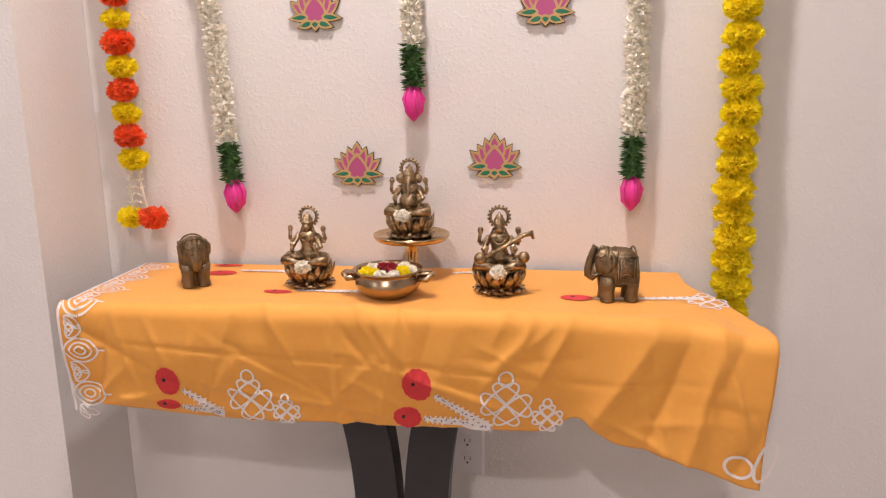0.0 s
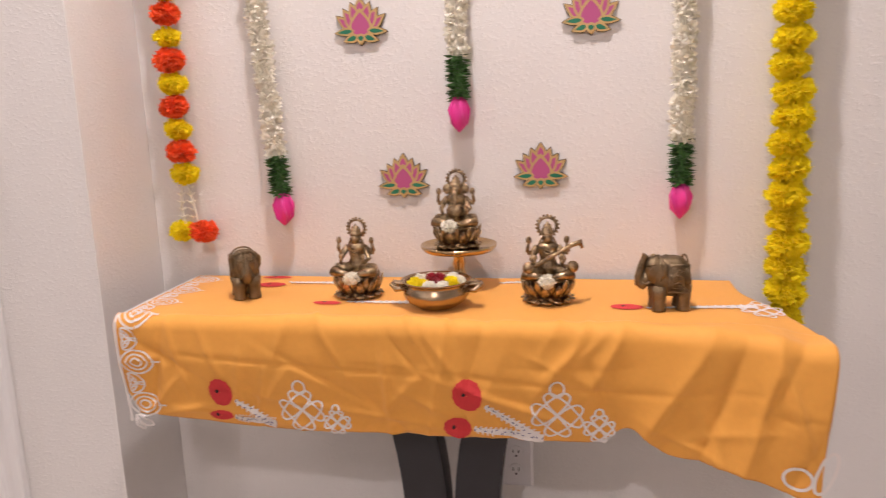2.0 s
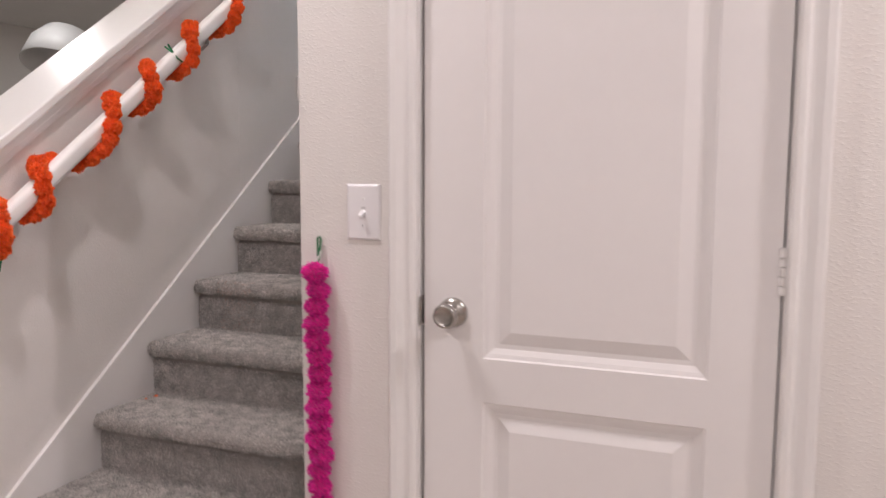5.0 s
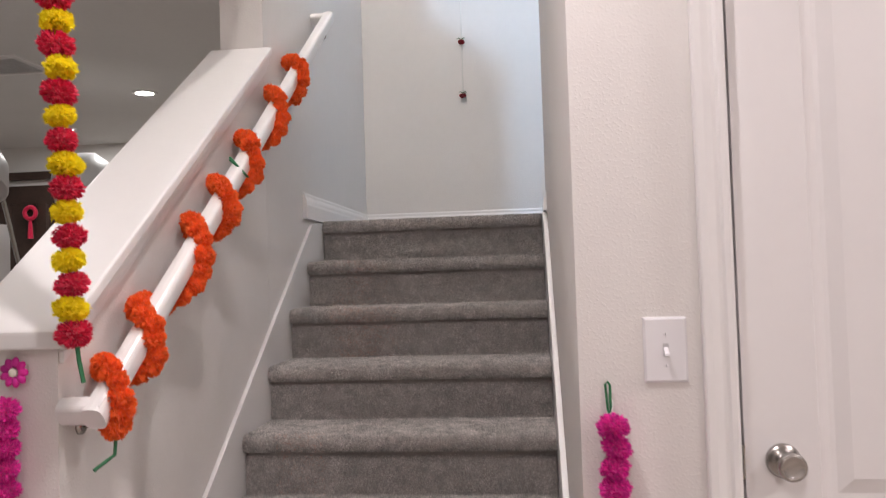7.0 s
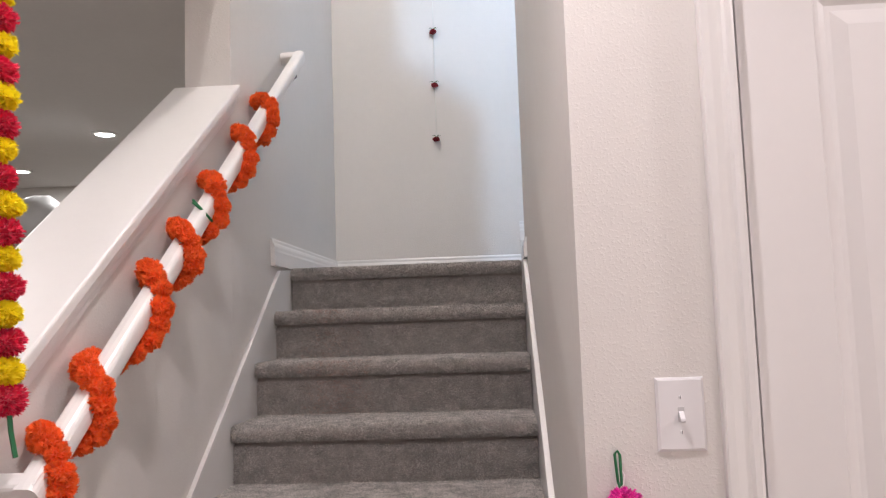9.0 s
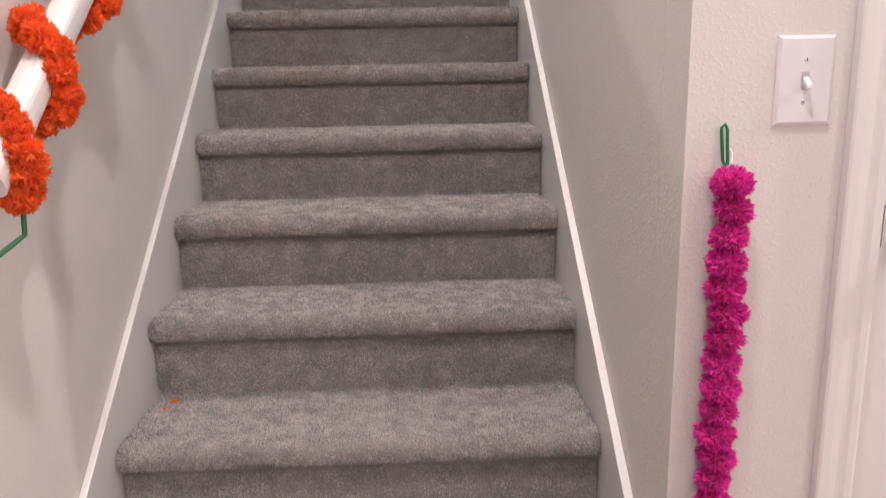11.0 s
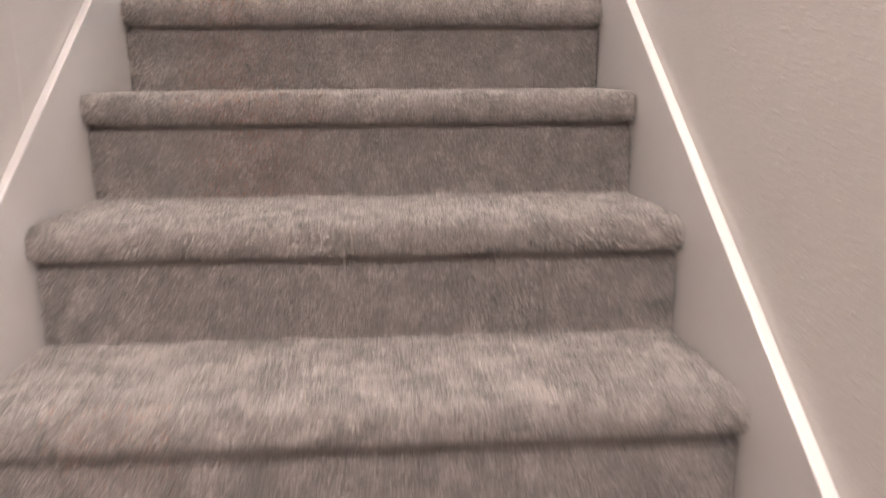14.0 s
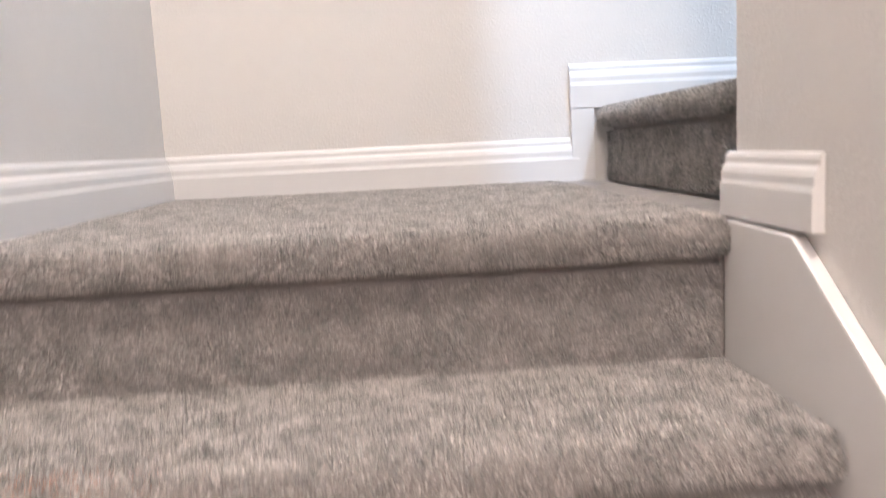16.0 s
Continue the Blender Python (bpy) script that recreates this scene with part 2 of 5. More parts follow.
# wall with the door: pieces round the opening
DX0, DX1, DZ = 0.318, 1.078, 2.045
structure("wall_door", boxes((WX, DX0, YD, YD + 0.115, 0, UP), (DX1, 1.352, YD, YD + 0.115, 0, CEIL), (DX0, DX1, YD, YD + 0.115, DZ, CEIL)), WALL, "white textured drywall around the closet door", "wall")
structure("wall_alcove_side", boxes((1.24, 1.352, YD + 0.115, 0.25, 0, CEIL)), WALL, "short white drywall return beside the altar", "wall")
structure("wall_altar", boxes((1.353, 4.6, 0.13, 0.25, 0, CEIL)), WALL, "white textured drywall behind the altar table", "wall")
structure("wall_stair_right", boxes((WX, WX + 0.115, YD + 0.116, YE, 0, UP)), WALL, "white drywall beside the carpeted stairs", "wall")
# unseen wall; opening and sloping top are cut to shape light on the landing
bm = bmesh.new()
prism(bm, [(WX + 0.116, 0), (3.3, 0), (3.3, UP), (1.6, UP), (1.6, 2.96), (0.345, 2.96), (0.345, 3.55), (WX + 0.116, 3.70)], "y", YE - 0.115, YE)
# unseen walls added to close in the daylight lamp
structure("wall_lamp_enclosure", boxes((WX + 0.116, 3.3, YD + 0.13, YD + 0.25, CEIL + 0.251, UP), (3.18, 3.3, YD + 0.251, YE - 0.116, CEIL + 0.251, UP)), WALL, "unseen white wall enclosing the added daylight lamp", "wall")
structure("wall_upper_flight", bm, WALL, "white drywall beside the upper flight, cut to shape the daylight", "wall")
structure("wall_landing", boxes((-1.16, 3.3, YB, YB + 0.12, 0, UP)), WALL, "pale white drywall at the back of the landing", "wall")
structure("wall_upstairs_end", boxes((3.3, 3.42, YE - 0.115, YB + 0.12, 0, 3.85), (3.3, 3.42, YE - 0.115, YB + 0.12, 4.85, UP), (3.3, 3.42, YE - 0.115, 1.93, 3.85, 4.85), (3.3, 3.42, 2.9, YB + 0.12, 3.85, 4.85)), WALL, "white wall with a window above the upper flight", "wall")
tagged(part("backdrop", boxes((3.6, 3.62, 1.5, 3.3, 3.5, 5.2)), WINGLOW), "pale daylight outside the upstairs window", "daylight", kind="structure")
# knee wall, then the full wall from where the cap ends
KE, KT = -0.154, 1.135


def cap_z(y):
    return 1.318 + 0.7215 * y


bm = bmesh.new()
prism(bm, [(KE, 0), (KT, 0), (KT, cap_z(KT) - 0.032), (KE, cap_z(KE) - 0.032)], "x", KX - KW, KX)
structure("wall_knee", bm, WALL, "white drywall knee wall beside the stairs", "wall")
structure("wall_stair_left", boxes((KX - KW, KX, KT + 0.001, YB - 0.001, 0, UP)), WALL, "white drywall at the far side of the stairs", "wall")
cap = thing("knee_wall_cap", label="white painted sloping wooden cap on the knee wall", category="wall cap", kind="structure")
bm = bmesh.new()
prism(bm, [(KE - 0.035, cap_z(KE - 0.035) - 0.036), (KE - 0.035, cap_z(KE - 0.035)), (KT - 0.001, cap_z(KT)), (KT - 0.001, cap_z(KT) - 0.030)], "x", KX - KW - 0.038, KX + 0.036, 0.006)
part("board", bm, TRIM, cap)
for off, w, h in ((0.0, 0.024, 0.034), (0.034, 0.014, 0.026)):
    bm = bmesh.new()
    prism(bm, [(KE, cap_z(KE) - 0.033 - off - h), (KE, cap_z(KE) - 0.033 - off), (KT - 0.002, cap_z(KT) - 0.033 - off), (KT - 0.002, cap_z(KT) - 0.033 - off - h)], "x", KX + 0.001, KX + w, 0.004)
    part("moulding", bm, TRIM, cap)

# rest of the shell
structure("wall_hall_back", boxes((-6.3, 4.6, -3.9, -3.78, 0, CEIL)), WALL, "white drywall behind the hall", "wall")
structure("wall_hall_right", boxes((4.48, 4.6, -3.78, 0.13, 0, CEIL)), WALL, "white drywall at the end of the hall", "wall")
structure("wall_room_far", boxes((-6.3, KX - KW - 0.001, 5.75, 5.87, 0, CEIL)), WALL, "white far wall of the next room", "wall")
structure("wall_room_left", boxes((-6.42, -6.3, -3.9, 5.87, 0, CEIL)), WALL, "white side wall of the next room", "wall")
structure("wall_room_right", boxes((KX - KW, KX - 0.01, YB + 0.121, 5.75, 0, CEIL)), WALL, "white wall between stairs and room", "wall")
structure("ceiling", boxes((-6.3, 4.6, -3.9, YD + 0.03, CEIL, CEIL + 0.25), (WX + 0.116, 4.6, YD + 0.03, 1.75, CEIL, CEIL + 0.25), (-6.3, KX - KW - 0.001, YD + 0.03, 5.87, CEIL, CEIL + 0.25)), CEILING, "plain white ceiling", "ceiling")
structure("ceiling_stairs", boxes((-1.3, 3.5, YD - 0.3, YB + 0.2, UP, UP + 0.1)), CEILING, "white ceiling high over the stairs", "ceiling")
structure("wall_over_ceiling", boxes((-1.3, WX + 0.1, YD - 0.09, YD + 0.025, CEIL + 0.25, UP), (KX - KW, KX, YD + 0.03, KT, CEIL, UP)), WALL, "white upper wall over the hall", "wall")


def skirt_line(y, slope):
    return 0.279 + slope * y


# stringer boards up both sides
for side, slope, xa, xb in (("right", 0.735, 0.003, WX - 0.001), ("left", 0.728, KX + 0.001, SX0 - 0.003)):
    y0, y1 = -0.082, 1.692
    outline = [(y0, 0), (y0, max(0.13, skirt_line(y0, slope))), (y1, skirt_line(y1, slope)), (YE - 0.004, LAND - 0.003), (YE - 0.004, 0.9)]
    bm = bmesh.new()
    prism(bm, outline, "x", xa, xb, 0.003)
    structure("skirt_board_" + side, bm, TRIM, "white painted skirt board following the stairs", "skirt board")

BASE_PROFILE = [(0, 0), (0.016, 0), (0.016, 0.048), (0.0135, 0.056), (0.0135, 0.066), (0.011, 0.074), (0.007, 0.080), (0.007, 0.088), (0.0045, 0.094), (0, 0.096)]


def baseboard(name, a, b_, z, inward, k=1.2, label="white moulded baseboard along the wall"):
    """Moulded baseboard from a to b_ (x,y), its face turned to the inward side."""
    a, b_, n = Vector((*a, z)), Vector((*b_, z)), Vector((*inward, 0))
    bm = bmesh.new()
    q = [bm.verts.new(a + n * p * k + Vector((0, 0, h * k))) for p, h in BASE_PROFILE]
    s = [bm.verts.new(b_ + n * p * k + Vector((0, 0, h * k))) for p, h in BASE_PROFILE]
    fs = [bm.faces.new(q), bm.faces.new(s[::-1])]
    for i in range(len(q)):
        j = (i + 1) % len(q)
        fs.append(bm.faces.new((q[i], s[i], s[j], q[j])))
    bmesh.ops.recalc_face_normals(bm, faces=fs)
    return structure(name, bm, TRIM, label, "baseboard")


baseboard("baseboard_landing_back", (-1.021, YB - 0.001), (0.065, YB - 0.001), LAND, (0, -1))
baseboard("baseboard_landing_left", (KX + 0.001, 1.60), (KX + 0.001, YB - 0.02), LAND, (1, 0))
baseboard("baseboard_wall_end", (WX - 0.001, 1.655), (WX - 0.001, YE + 0.017), LAND, (-1, 0), 0.88)
baseboard("baseboard_altar", (1.354, 0.129), (4.4, 0.129), 0, (0, -1))
baseboard("baseboard_door_wall", (1.145, YD - 0.001), (1.352, YD - 0.001), 0, (0, -1))
# baseboard lifted over the first upper step
baseboard("baseboard_upper", (0.045, YB - 0.001), (1.10, YB - 0.001), LAND + R, (0, -1))
structure("baseboard_riser", boxes((0.046, 0.108, YB - 0.019, YB - 0.001, LAND + 0.001, LAND + R - 0.001), bevel=0.003), TRIM, "white upright trim joining two baseboards", "baseboard")

# ---- carpeted stairs ----


def step_profile(k):
    """(y, z) outline of one carpeted step: riser foot, riser, rolled nose, tread."""
    y, z = T * (k - 1), R * k
    pts = [(y + NOSE, z - R + 0.0), (y + NOSE, z - 0.066), (y + NOSE + 0.014, z - 0.060), (y + NOSE + 0.013, z - 0.053), (y + NOSE - 0.008, z - 0.049)]
    for i in range(9):
        a = radians(-70 + i * 20)
        pts.append((y + 0.024 - 0.024 * math.cos(a), z - 0.0245 + 0.0245 * math.sin(a)))
    return pts


stairs = thing("staircase", label="straight flight of stairs in grey-beige cut pile carpet", category="stairs", kind="structure")


def carpet_step(parent, k, back, xa, xb, m=Matrix(), name="step"):
    prof = step_profile(k)
    prof = prof + [(back, R * k), (back, R * k - R)]
    bm = bmesh.new()
    n = 24
    rows = []
    for i in range(n + 1):
        x = xa + (xb - xa) * i / n
        rows.append([bm.verts.new(m @ Vector((x, p[0] + 0.0016 * noise.noise((x * 9, p[0] * 9, p[1] * 9)), p[1] + 0.0016 * noise.noise((x * 9, p[1] * 9, 3 + k))))) for p in prof])
    for q, s in zip(rows, rows[1:]):
        for i in range(len(q) - 1):
            bm.faces.new((q[i], s[i], s[i + 1], q[i + 1]))
    bm.faces.new(rows[0]), bm.faces.new(rows[-1][::-1])
    bmesh.ops.recalc_face_normals(bm, faces=bm.faces[:])
    return part(name, bm, CARPET, parent, "", True)


def tufts(name, parent, k, back, xa, xb, m, density, rng):
    """Carpet pile: short leaning blades over a step's surface."""
    prof = [Vector(p) for p in step_profile(k)] + [Vector((back, R * k))]
    lens = [(q - p).length for p, q in zip(prof, prof[1:])]
    verts, tris = [], []
    for i, ((p, q), ln) in enumerate(zip(zip(prof, prof[1:]), lens)):
        if i in (1, 2, 3):
            continue
        n = int(ln * (xb - xa) * density)
        if n < 2:
            continue
        d = (q - p) / ln
        nrm = Vector((-d.y, d.x))
        u, x = rng.random(n), xa + (xb - xa) * rng.random(n)
        yz = np.outer(1 - u, p) + np.outer(u, q)
        ang = rng.random(n) * 2 * np.pi
        w = 0.0014 + 0.0009 * rng.random(n)
        h = 0.0040 + 0.0028 * rng.random(n)
        lean = 0.003
        base = np.stack([x, yz[:, 0] - nrm[0] * 0.001, yz[:, 1] - nrm[1] * 0.001], 1)
        along = np.array([0, d[0], d[1]])
        side = np.cos(ang)[:, None] * np.array([1.0, 0, 0]) + np.sin(ang)[:, None] * along
        jig = rng.normal(0, 1, (n, 2)) * lean
        tip = base + h[:, None] * np.array([0, nrm[0], nrm[1]]) + jig[:, :1] * np.array([1.0, 0, 0]) + jig[:, 1:] * along
        verts.append(np.stack([base - side * w[:, None], base + side * w[:, None], tip], 1).reshape(-1, 3))
    v = np.concatenate(verts)
    if m != Matrix():
        mm = np.array(m)
        v = v @ mm[:3, :3].T + mm[:3, 3]
    nf = len(v) // 3
    me = bpy.data.meshes.new(name)
    me.vertices.add(len(v)), me.loops.add(len(v)), me.polygons.add(nf)
    me.vertices.foreach_set("co", v.astype(np.float32).ravel())
    me.loops.foreach_set("vertex_index", np.arange(len(v), dtype=np.int32))
    me.polygons.foreach_set("loop_start", np.arange(0, len(v), 3, dtype=np.int32))
    me.update()
    me.validate()
    me.materials.append(TUFT)
    ob = part(name, me, TUFT, parent)
    ob["kind"] = "stuff"
    return ob


rng = np.random.default_rng(4)
for k in range(1, STEPS + 1):
    back = YB - 0.02 if k == STEPS else T * k + NOSE
    xa, xb = SX0, SX1
    st = carpet_step(stairs, k, back, xa, xb)
    tufts("carpet_pile", st, k, back, xa, xb, Matrix(), 260000 if k >= 3 else 170000, rng)
STAIN = paint("stained_tufts", (0.62, 0.36, 0.27), 0.2, 0, 0.95)
for k, xa, xb, dens in ((6, -0.84, -0.58, 26000), (6, -0.78, -0.66, 26000), (7, -0.90, -0.66, 22000), (7, -0.84, -0.74, 22000), (4, -0.90, -0.74, 22000)):
    sob = tufts("carpet_stain", stairs, k, T * (k - 1) + 0.05, xa, xb, Matrix(), dens, rng)
    sob.data.materials[0] = STAIN
# landing in front of the upper flight
landing = part("landing_corner", boxes((0.0, 0.10, YE + 0.001, YB - 0.02, LAND - 0.19, LAND)), CARPET, stairs)

upper = thing("upper_staircase", label="upper flight of stairs in grey-beige carpet turning off the landing", category="stairs", kind="structure")
for k in range(1, 5):
    m = Matrix.Translation((0.115 + (0.72 if k > 1 else 0), 0, LAND)) @ Matrix(((0, 1, 0, 0), (1, 0, 0, 0), (0, 0, 1, 0), (0, 0, 0, 1)))
    back = T * k + NOSE + (0.72 if k == 1 else 0)
    stp = carpet_step(upper, k, back, YE + 0.003, YB - 0.022, m)
    if k == 1:
        tufts("carpet_pile", stp, k, back, YE + 0.003, YB - 0.022, m, 150000, rng)

# ---- closet door ----
door = thing("door_closet", label="closed white two-panel interior door with painted casing", category="door", kind="structure")
FY = YD + 0.010                 # door face


def panelled_leaf(x0, x1, z0, z1, panels, y, depth):
    """Door leaf with recessed panels and a raised field in each."""
    bm = bmesh.new()
    xs = sorted({x0, x1, *[v for p in panels for v in p[:2]]})
    zs = sorted({z0, z1, *[v for p in panels for v in p[2:]]})
    for i in range(len(xs) - 1):
        for j in range(len(zs) - 1):
            c = ((xs[i] + xs[i + 1]) / 2, (zs[j] + zs[j + 1]) / 2)
            if any(p[0] < c[0] < p[1] and p[2] < c[1] < p[3] for p in panels):
                continue
            bm.faces.new([bm.verts.new((a, y, c2)) for a, c2 in ((xs[i], zs[j]), (xs[i + 1], zs[j]), (xs[i + 1], zs[j + 1]), (xs[i], zs[j + 1]))])
    for p in panels:
        loops = []
        for inset, dy in ((0, 0), (0.003, 0.004), (0.012, 0.0065), (0.024, 0.0115), (0.034, 0.0115), (0.058, 0.005), (0.062, 0.004)):
            loops.append([bm.verts.new((a, y + dy, c2)) for a, c2 in ((p[0] + inset, p[2] + inset), (p[1] - inset, p[2] + inset), (p[1] - inset, p[3] - inset), (p[0] + inset, p[3] - inset))])
        for q, s in zip(loops, loops[1:]):
            for i in range(4):
                bm.faces.new((q[i], q[(i + 1) % 4], s[(i + 1) % 4], s[i]))
        bm.faces.new(loops[-1])
    box(bm, x0, x1, y + 0.0125, y + depth, z0, z1)
    for a, b2 in (((x0, z0), (x1, z0)), ((x1, z0), (x1, z1)), ((x1, z1), (x0, z1)), ((x0, z1), (x0, z0))):
        bm.faces.new([bm.verts.new(v) for v in ((a[0], y, a[1]), (b2[0], y, b2[1]), (b2[0], y + 0.013, b2[1]), (a[0], y + 0.013, a[1]))])
    bmesh.ops.remove_doubles(bm, verts=bm.verts[:], dist=0.0001)
    bmesh.ops.recalc_face_normals(bm, faces=bm.faces[:])
    return bm


leaf = part("leaf", panelled_leaf(0.3325, 1.063, 0.012, 2.03, [(0.470, 0.938, 0.795, 1.86), (0.470, 0.938, 0.22, 0.697)], FY, 0.035), DOORP, door)
part("jamb", boxes((DX0 + 0.001, 0.324, YD - 0.002, YD + 0.113, 0, DZ - 0.002), (1.067, DX1 - 0.001, YD - 0.002, YD + 0.113, 0, DZ - 0.002), (0.3241, 1.0669, YD - 0.002, YD + 0.113, 2.034, DZ - 0.002)), TRIM, door)
# dark strip behind the latch-side gap stands in for the shade in it
part("gap_shadow", boxes((0.3242, 0.345, FY + 0.037, FY + 0.05, 0.01, 2.03)), DARK, door)
CASE = [(0, 0), (0, -0.011), (0.006, -0.014), (0.016, -0.0145), (0.022, -0.011), (0.030, -0.012), (0.046, -0.018), (0.060, -0.019), (0.064, -0.017), (0.064, 0)]


def casing(name, x, sgn, z0, z1):
    bm = bmesh.new()
    prism(bm, [(x + sgn * p, YD - 0.0015 + q) for p, q in CASE], "z", z0, z1)
    part(name, bm, TRIM, door)


casing("casing", 0.3215, -1, 0, 2.105)
casing("casing", 1.071, 1, 0, 2.105)
bm = bmesh.new()
prism(bm, [(YD - 0.0015 + q, 2.041 + p) for p, q in CASE], "x", 0.326, 1.070)
part("casing", bm, TRIM, door)
for hz in (0.25, 1.02, 1.80):
    bm = bmesh.new()
    for i in range(5):
        lathe(bm, [(0.0068, 0.0005), (0.0068, 0.0165)], 12, Matrix.Translation((1.0635, FY - 0.008, hz - 0.045 + i * 0.018)))
    box(bm, 1.0605, 1.0665, FY - 0.007, FY + 0.002, hz - 0.045, hz + 0.045)
    part("hinge", bm, TRIM, door, "painted over hinge")
knob = thing("knob_set")
knob.parent = door
rosem = Matrix.Translation((0.402, FY, 0.894)) @ pose(0, 0, 0, 90)
bm = bmesh.new()
lathe(bm, [(0.033, 0), (0.033, 0.004), (0.030, 0.009), (0.022, 0.014), (0.013, 0.017), (0.0115, 0.032)], 32, rosem)
part("rose", bm, NICKEL, knob, "satin nickel rose", True)
bm = bmesh.new()
lathe(bm, [(0.012, 0.030), (0.019, 0.036), (0.0255, 0.045), (0.0272, 0.054), (0.0255, 0.060), (0.021, 0.0635), (0.019, 0.0615), (0.012, 0.0605), (0.001, 0.0605)], 32, rosem)
part("knob", bm, NICKEL, knob, "round satin nickel knob", True)
part("strike_plate", boxes((0.3255, 0.3290, YD - 0.0045, YD + 0.03, 0.862, 0.926)), NICKEL, door, "nickel strike plate")

# ---- light switch and outlet ----


def plate(name, x, y, z, w, h, label, category):
    ob = thing(name, x, y, z, label, category)
    bm = bmesh.new()
    lo, hi = (w / 2, h / 2, 0.0), (w / 2 - 0.005, h / 2 - 0.005, -0.006)
    q = [bm.verts.new((sx * lo[0], 0, sz * lo[1])) for sx, sz in ((-1, -1), (1, -1), (1, 1), (-1, 1))]
    r = [bm.verts.new((sx * (lo[0] - 0.0005), -0.003, sz * (lo[1] - 0.0005))) for sx, sz in ((-1, -1), (1, -1), (1, 1), (-1, 1))]
    s = [bm.verts.new((sx * hi[0], hi[2], sz * hi[1])) for sx, sz in ((-1, -1), (1, -1), (1, 1), (-1, 1))]
    for A, B in ((q, r), (r, s)):
        for i in range(4):
            bm.faces.new((A[i], A[(i + 1) % 4], B[(i + 1) % 4], B[i]))
    bm.faces.new(s), bm.faces.new(q[::-1])
    bmesh.ops.recalc_face_normals(bm, faces=bm.faces[:])
    part("cover_plate", bm, PLASTIC, ob)
    return ob


sw = plate("light_switch", 0.189, YD, 1.111, 0.084, 0.127, "white toggle light switch on the textured wall", "light switch")
bm = boxes((-0.0055, 0.0055, -0.0065, -0.005, -0.0125, 0.0125))
part("slot", bm, nodes_of("switch_slot", (0.55, 0.54, 0.55), 0.5)[0], sw)
bm = bmesh.new()
prism(bm, [(-0.0065, -0.006), (-0.0065, 0.006), (-0.020, -0.0055), (-0.0205, -0.0105), (-0.017, -0.012)], "x", -0.0042, 0.0042, 0.0008)
part("toggle", bm, PLASTIC, sw, "white toggle pushed down")
for sz in (-0.030, 0.030):
    bm = bmesh.new()
    lathe(bm, [(0.0032, 0), (0.003, 0.0012), (0.001, 0.0016)], 12, Matrix.Translation((0, -0.006, sz)) @ pose(0, 0, 0, 90))
    part("screw", bm, PLASTIC, sw)
    part("screw_slot", boxes((-0.0004, 0.0004, -0.0079, -0.0071, sz - 0.0026, sz + 0.0026)), DARK, sw)
out = plate("wall_outlet", 2.11, 0.13, 0.389, 0.07, 0.114, "white duplex power outlet under the table", "outlet")
for cz in (0.02, -0.02):
    bm = bmesh.new()
    prism(bm, [(0.017 * math.cos(a) * (0.92 if abs(math.sin(a)) < .7 else 1), cz + 0.0145 * math.sin(a)) for a in [i * math.pi / 10 for i in range(20)]], "y", -0.0085, -0.005)
    rc = part("receptacle", bm, PLASTIC, out)
    part("slots", boxes((-0.0065, -0.005, -0.0093, -0.0084, cz - 0.001, cz + 0.007), (0.005, 0.0065, -0.0093, -0.0084, cz - 0.001, cz + 0.007), (-0.002, 0.002, -0.0093, -0.0084, cz - 0.009, cz - 0.005)), DARK, rc)

# ---- handrail ----
RX = -0.945                     # rail axis
RA, RB = Vector((RX, -0.140, 1.016)), Vector((RX, 1.815, 2.462))
rail = thing("handrail", label="white painted handrail with mitred wall returns and metal brackets", category="handrail")
RDIR = (RB - RA).normalized()
RUP = Vector((1, 0, 0)).cross(RDIR)
rail_sec = []
for i in range(20):
    a = 2 * math.pi * i / 20
    c, s = math.cos(a), math.sin(a)
    rail_sec.append((0.024 * math.copysign(abs(c) ** 0.62, c), 0.027 * math.copysign(abs(s) ** 0.62, s)))


def rail_bar(name, a, b_, side, upv, cut=None):
    bm = bmesh.new()
    rings = [[bm.verts.new(e + side * p + upv * q) for p, q in rail_sec] for e in (a, b_)]
    n = len(rail_sec)
    for i in range(n):
        bm.faces.new((rings[0][i], rings[0][(i + 1) % n], rings[1][(i + 1) % n], rings[1][i]))
    bm.faces.new(rings[0][::-1]), bm.faces.new(rings[1])
    bmesh.ops.recalc_face_normals(bm, faces=bm.faces[:])
    me = mesh_of(bm, TRIM)
    return part(name, me, TRIM, rail)


rail_bar("rail", RA - RDIR * 0.024, RB + RDIR * 0.024, Vector((1, 0, 0)), RUP)
for e in (RA, RB):
    rail_bar("wall_return", Vector((KX + 0.001, e.y, e.z)), Vector((RX + 0.018, e.y, e.z)), RDIR * 0.98, RUP * 0.98)
for f in (0.03, 0.5, 0.97):
    p = RA.lerp(RB, f)
    bm = bmesh.new()
    tube(bm, [(KX + 0.002, p.y, p.z - 0.085), (KX + 0.05, p.y, p.z - 0.080), (RX, p.y, p.z - 0.060), (RX, p.y, p.z - 0.026)], 0.0065, 8)
    lathe(bm, [(0.018, 0), (0.018, 0.006), (0.008, 0.012)], 16, Matrix.Translation((KX + 0.001, p.y, p.z - 0.085)) @ pose(0, 0, 0, 0, 90))
    part("bracket", bm, NICKEL, rail, "grey metal wall bracket", True)

# ---- altar table and cloth ----
TOPZ = 0.780
table = thing("console_table", 1.98, -0.04, 0, "narrow console table with black curved metal legs under a cloth", "table")


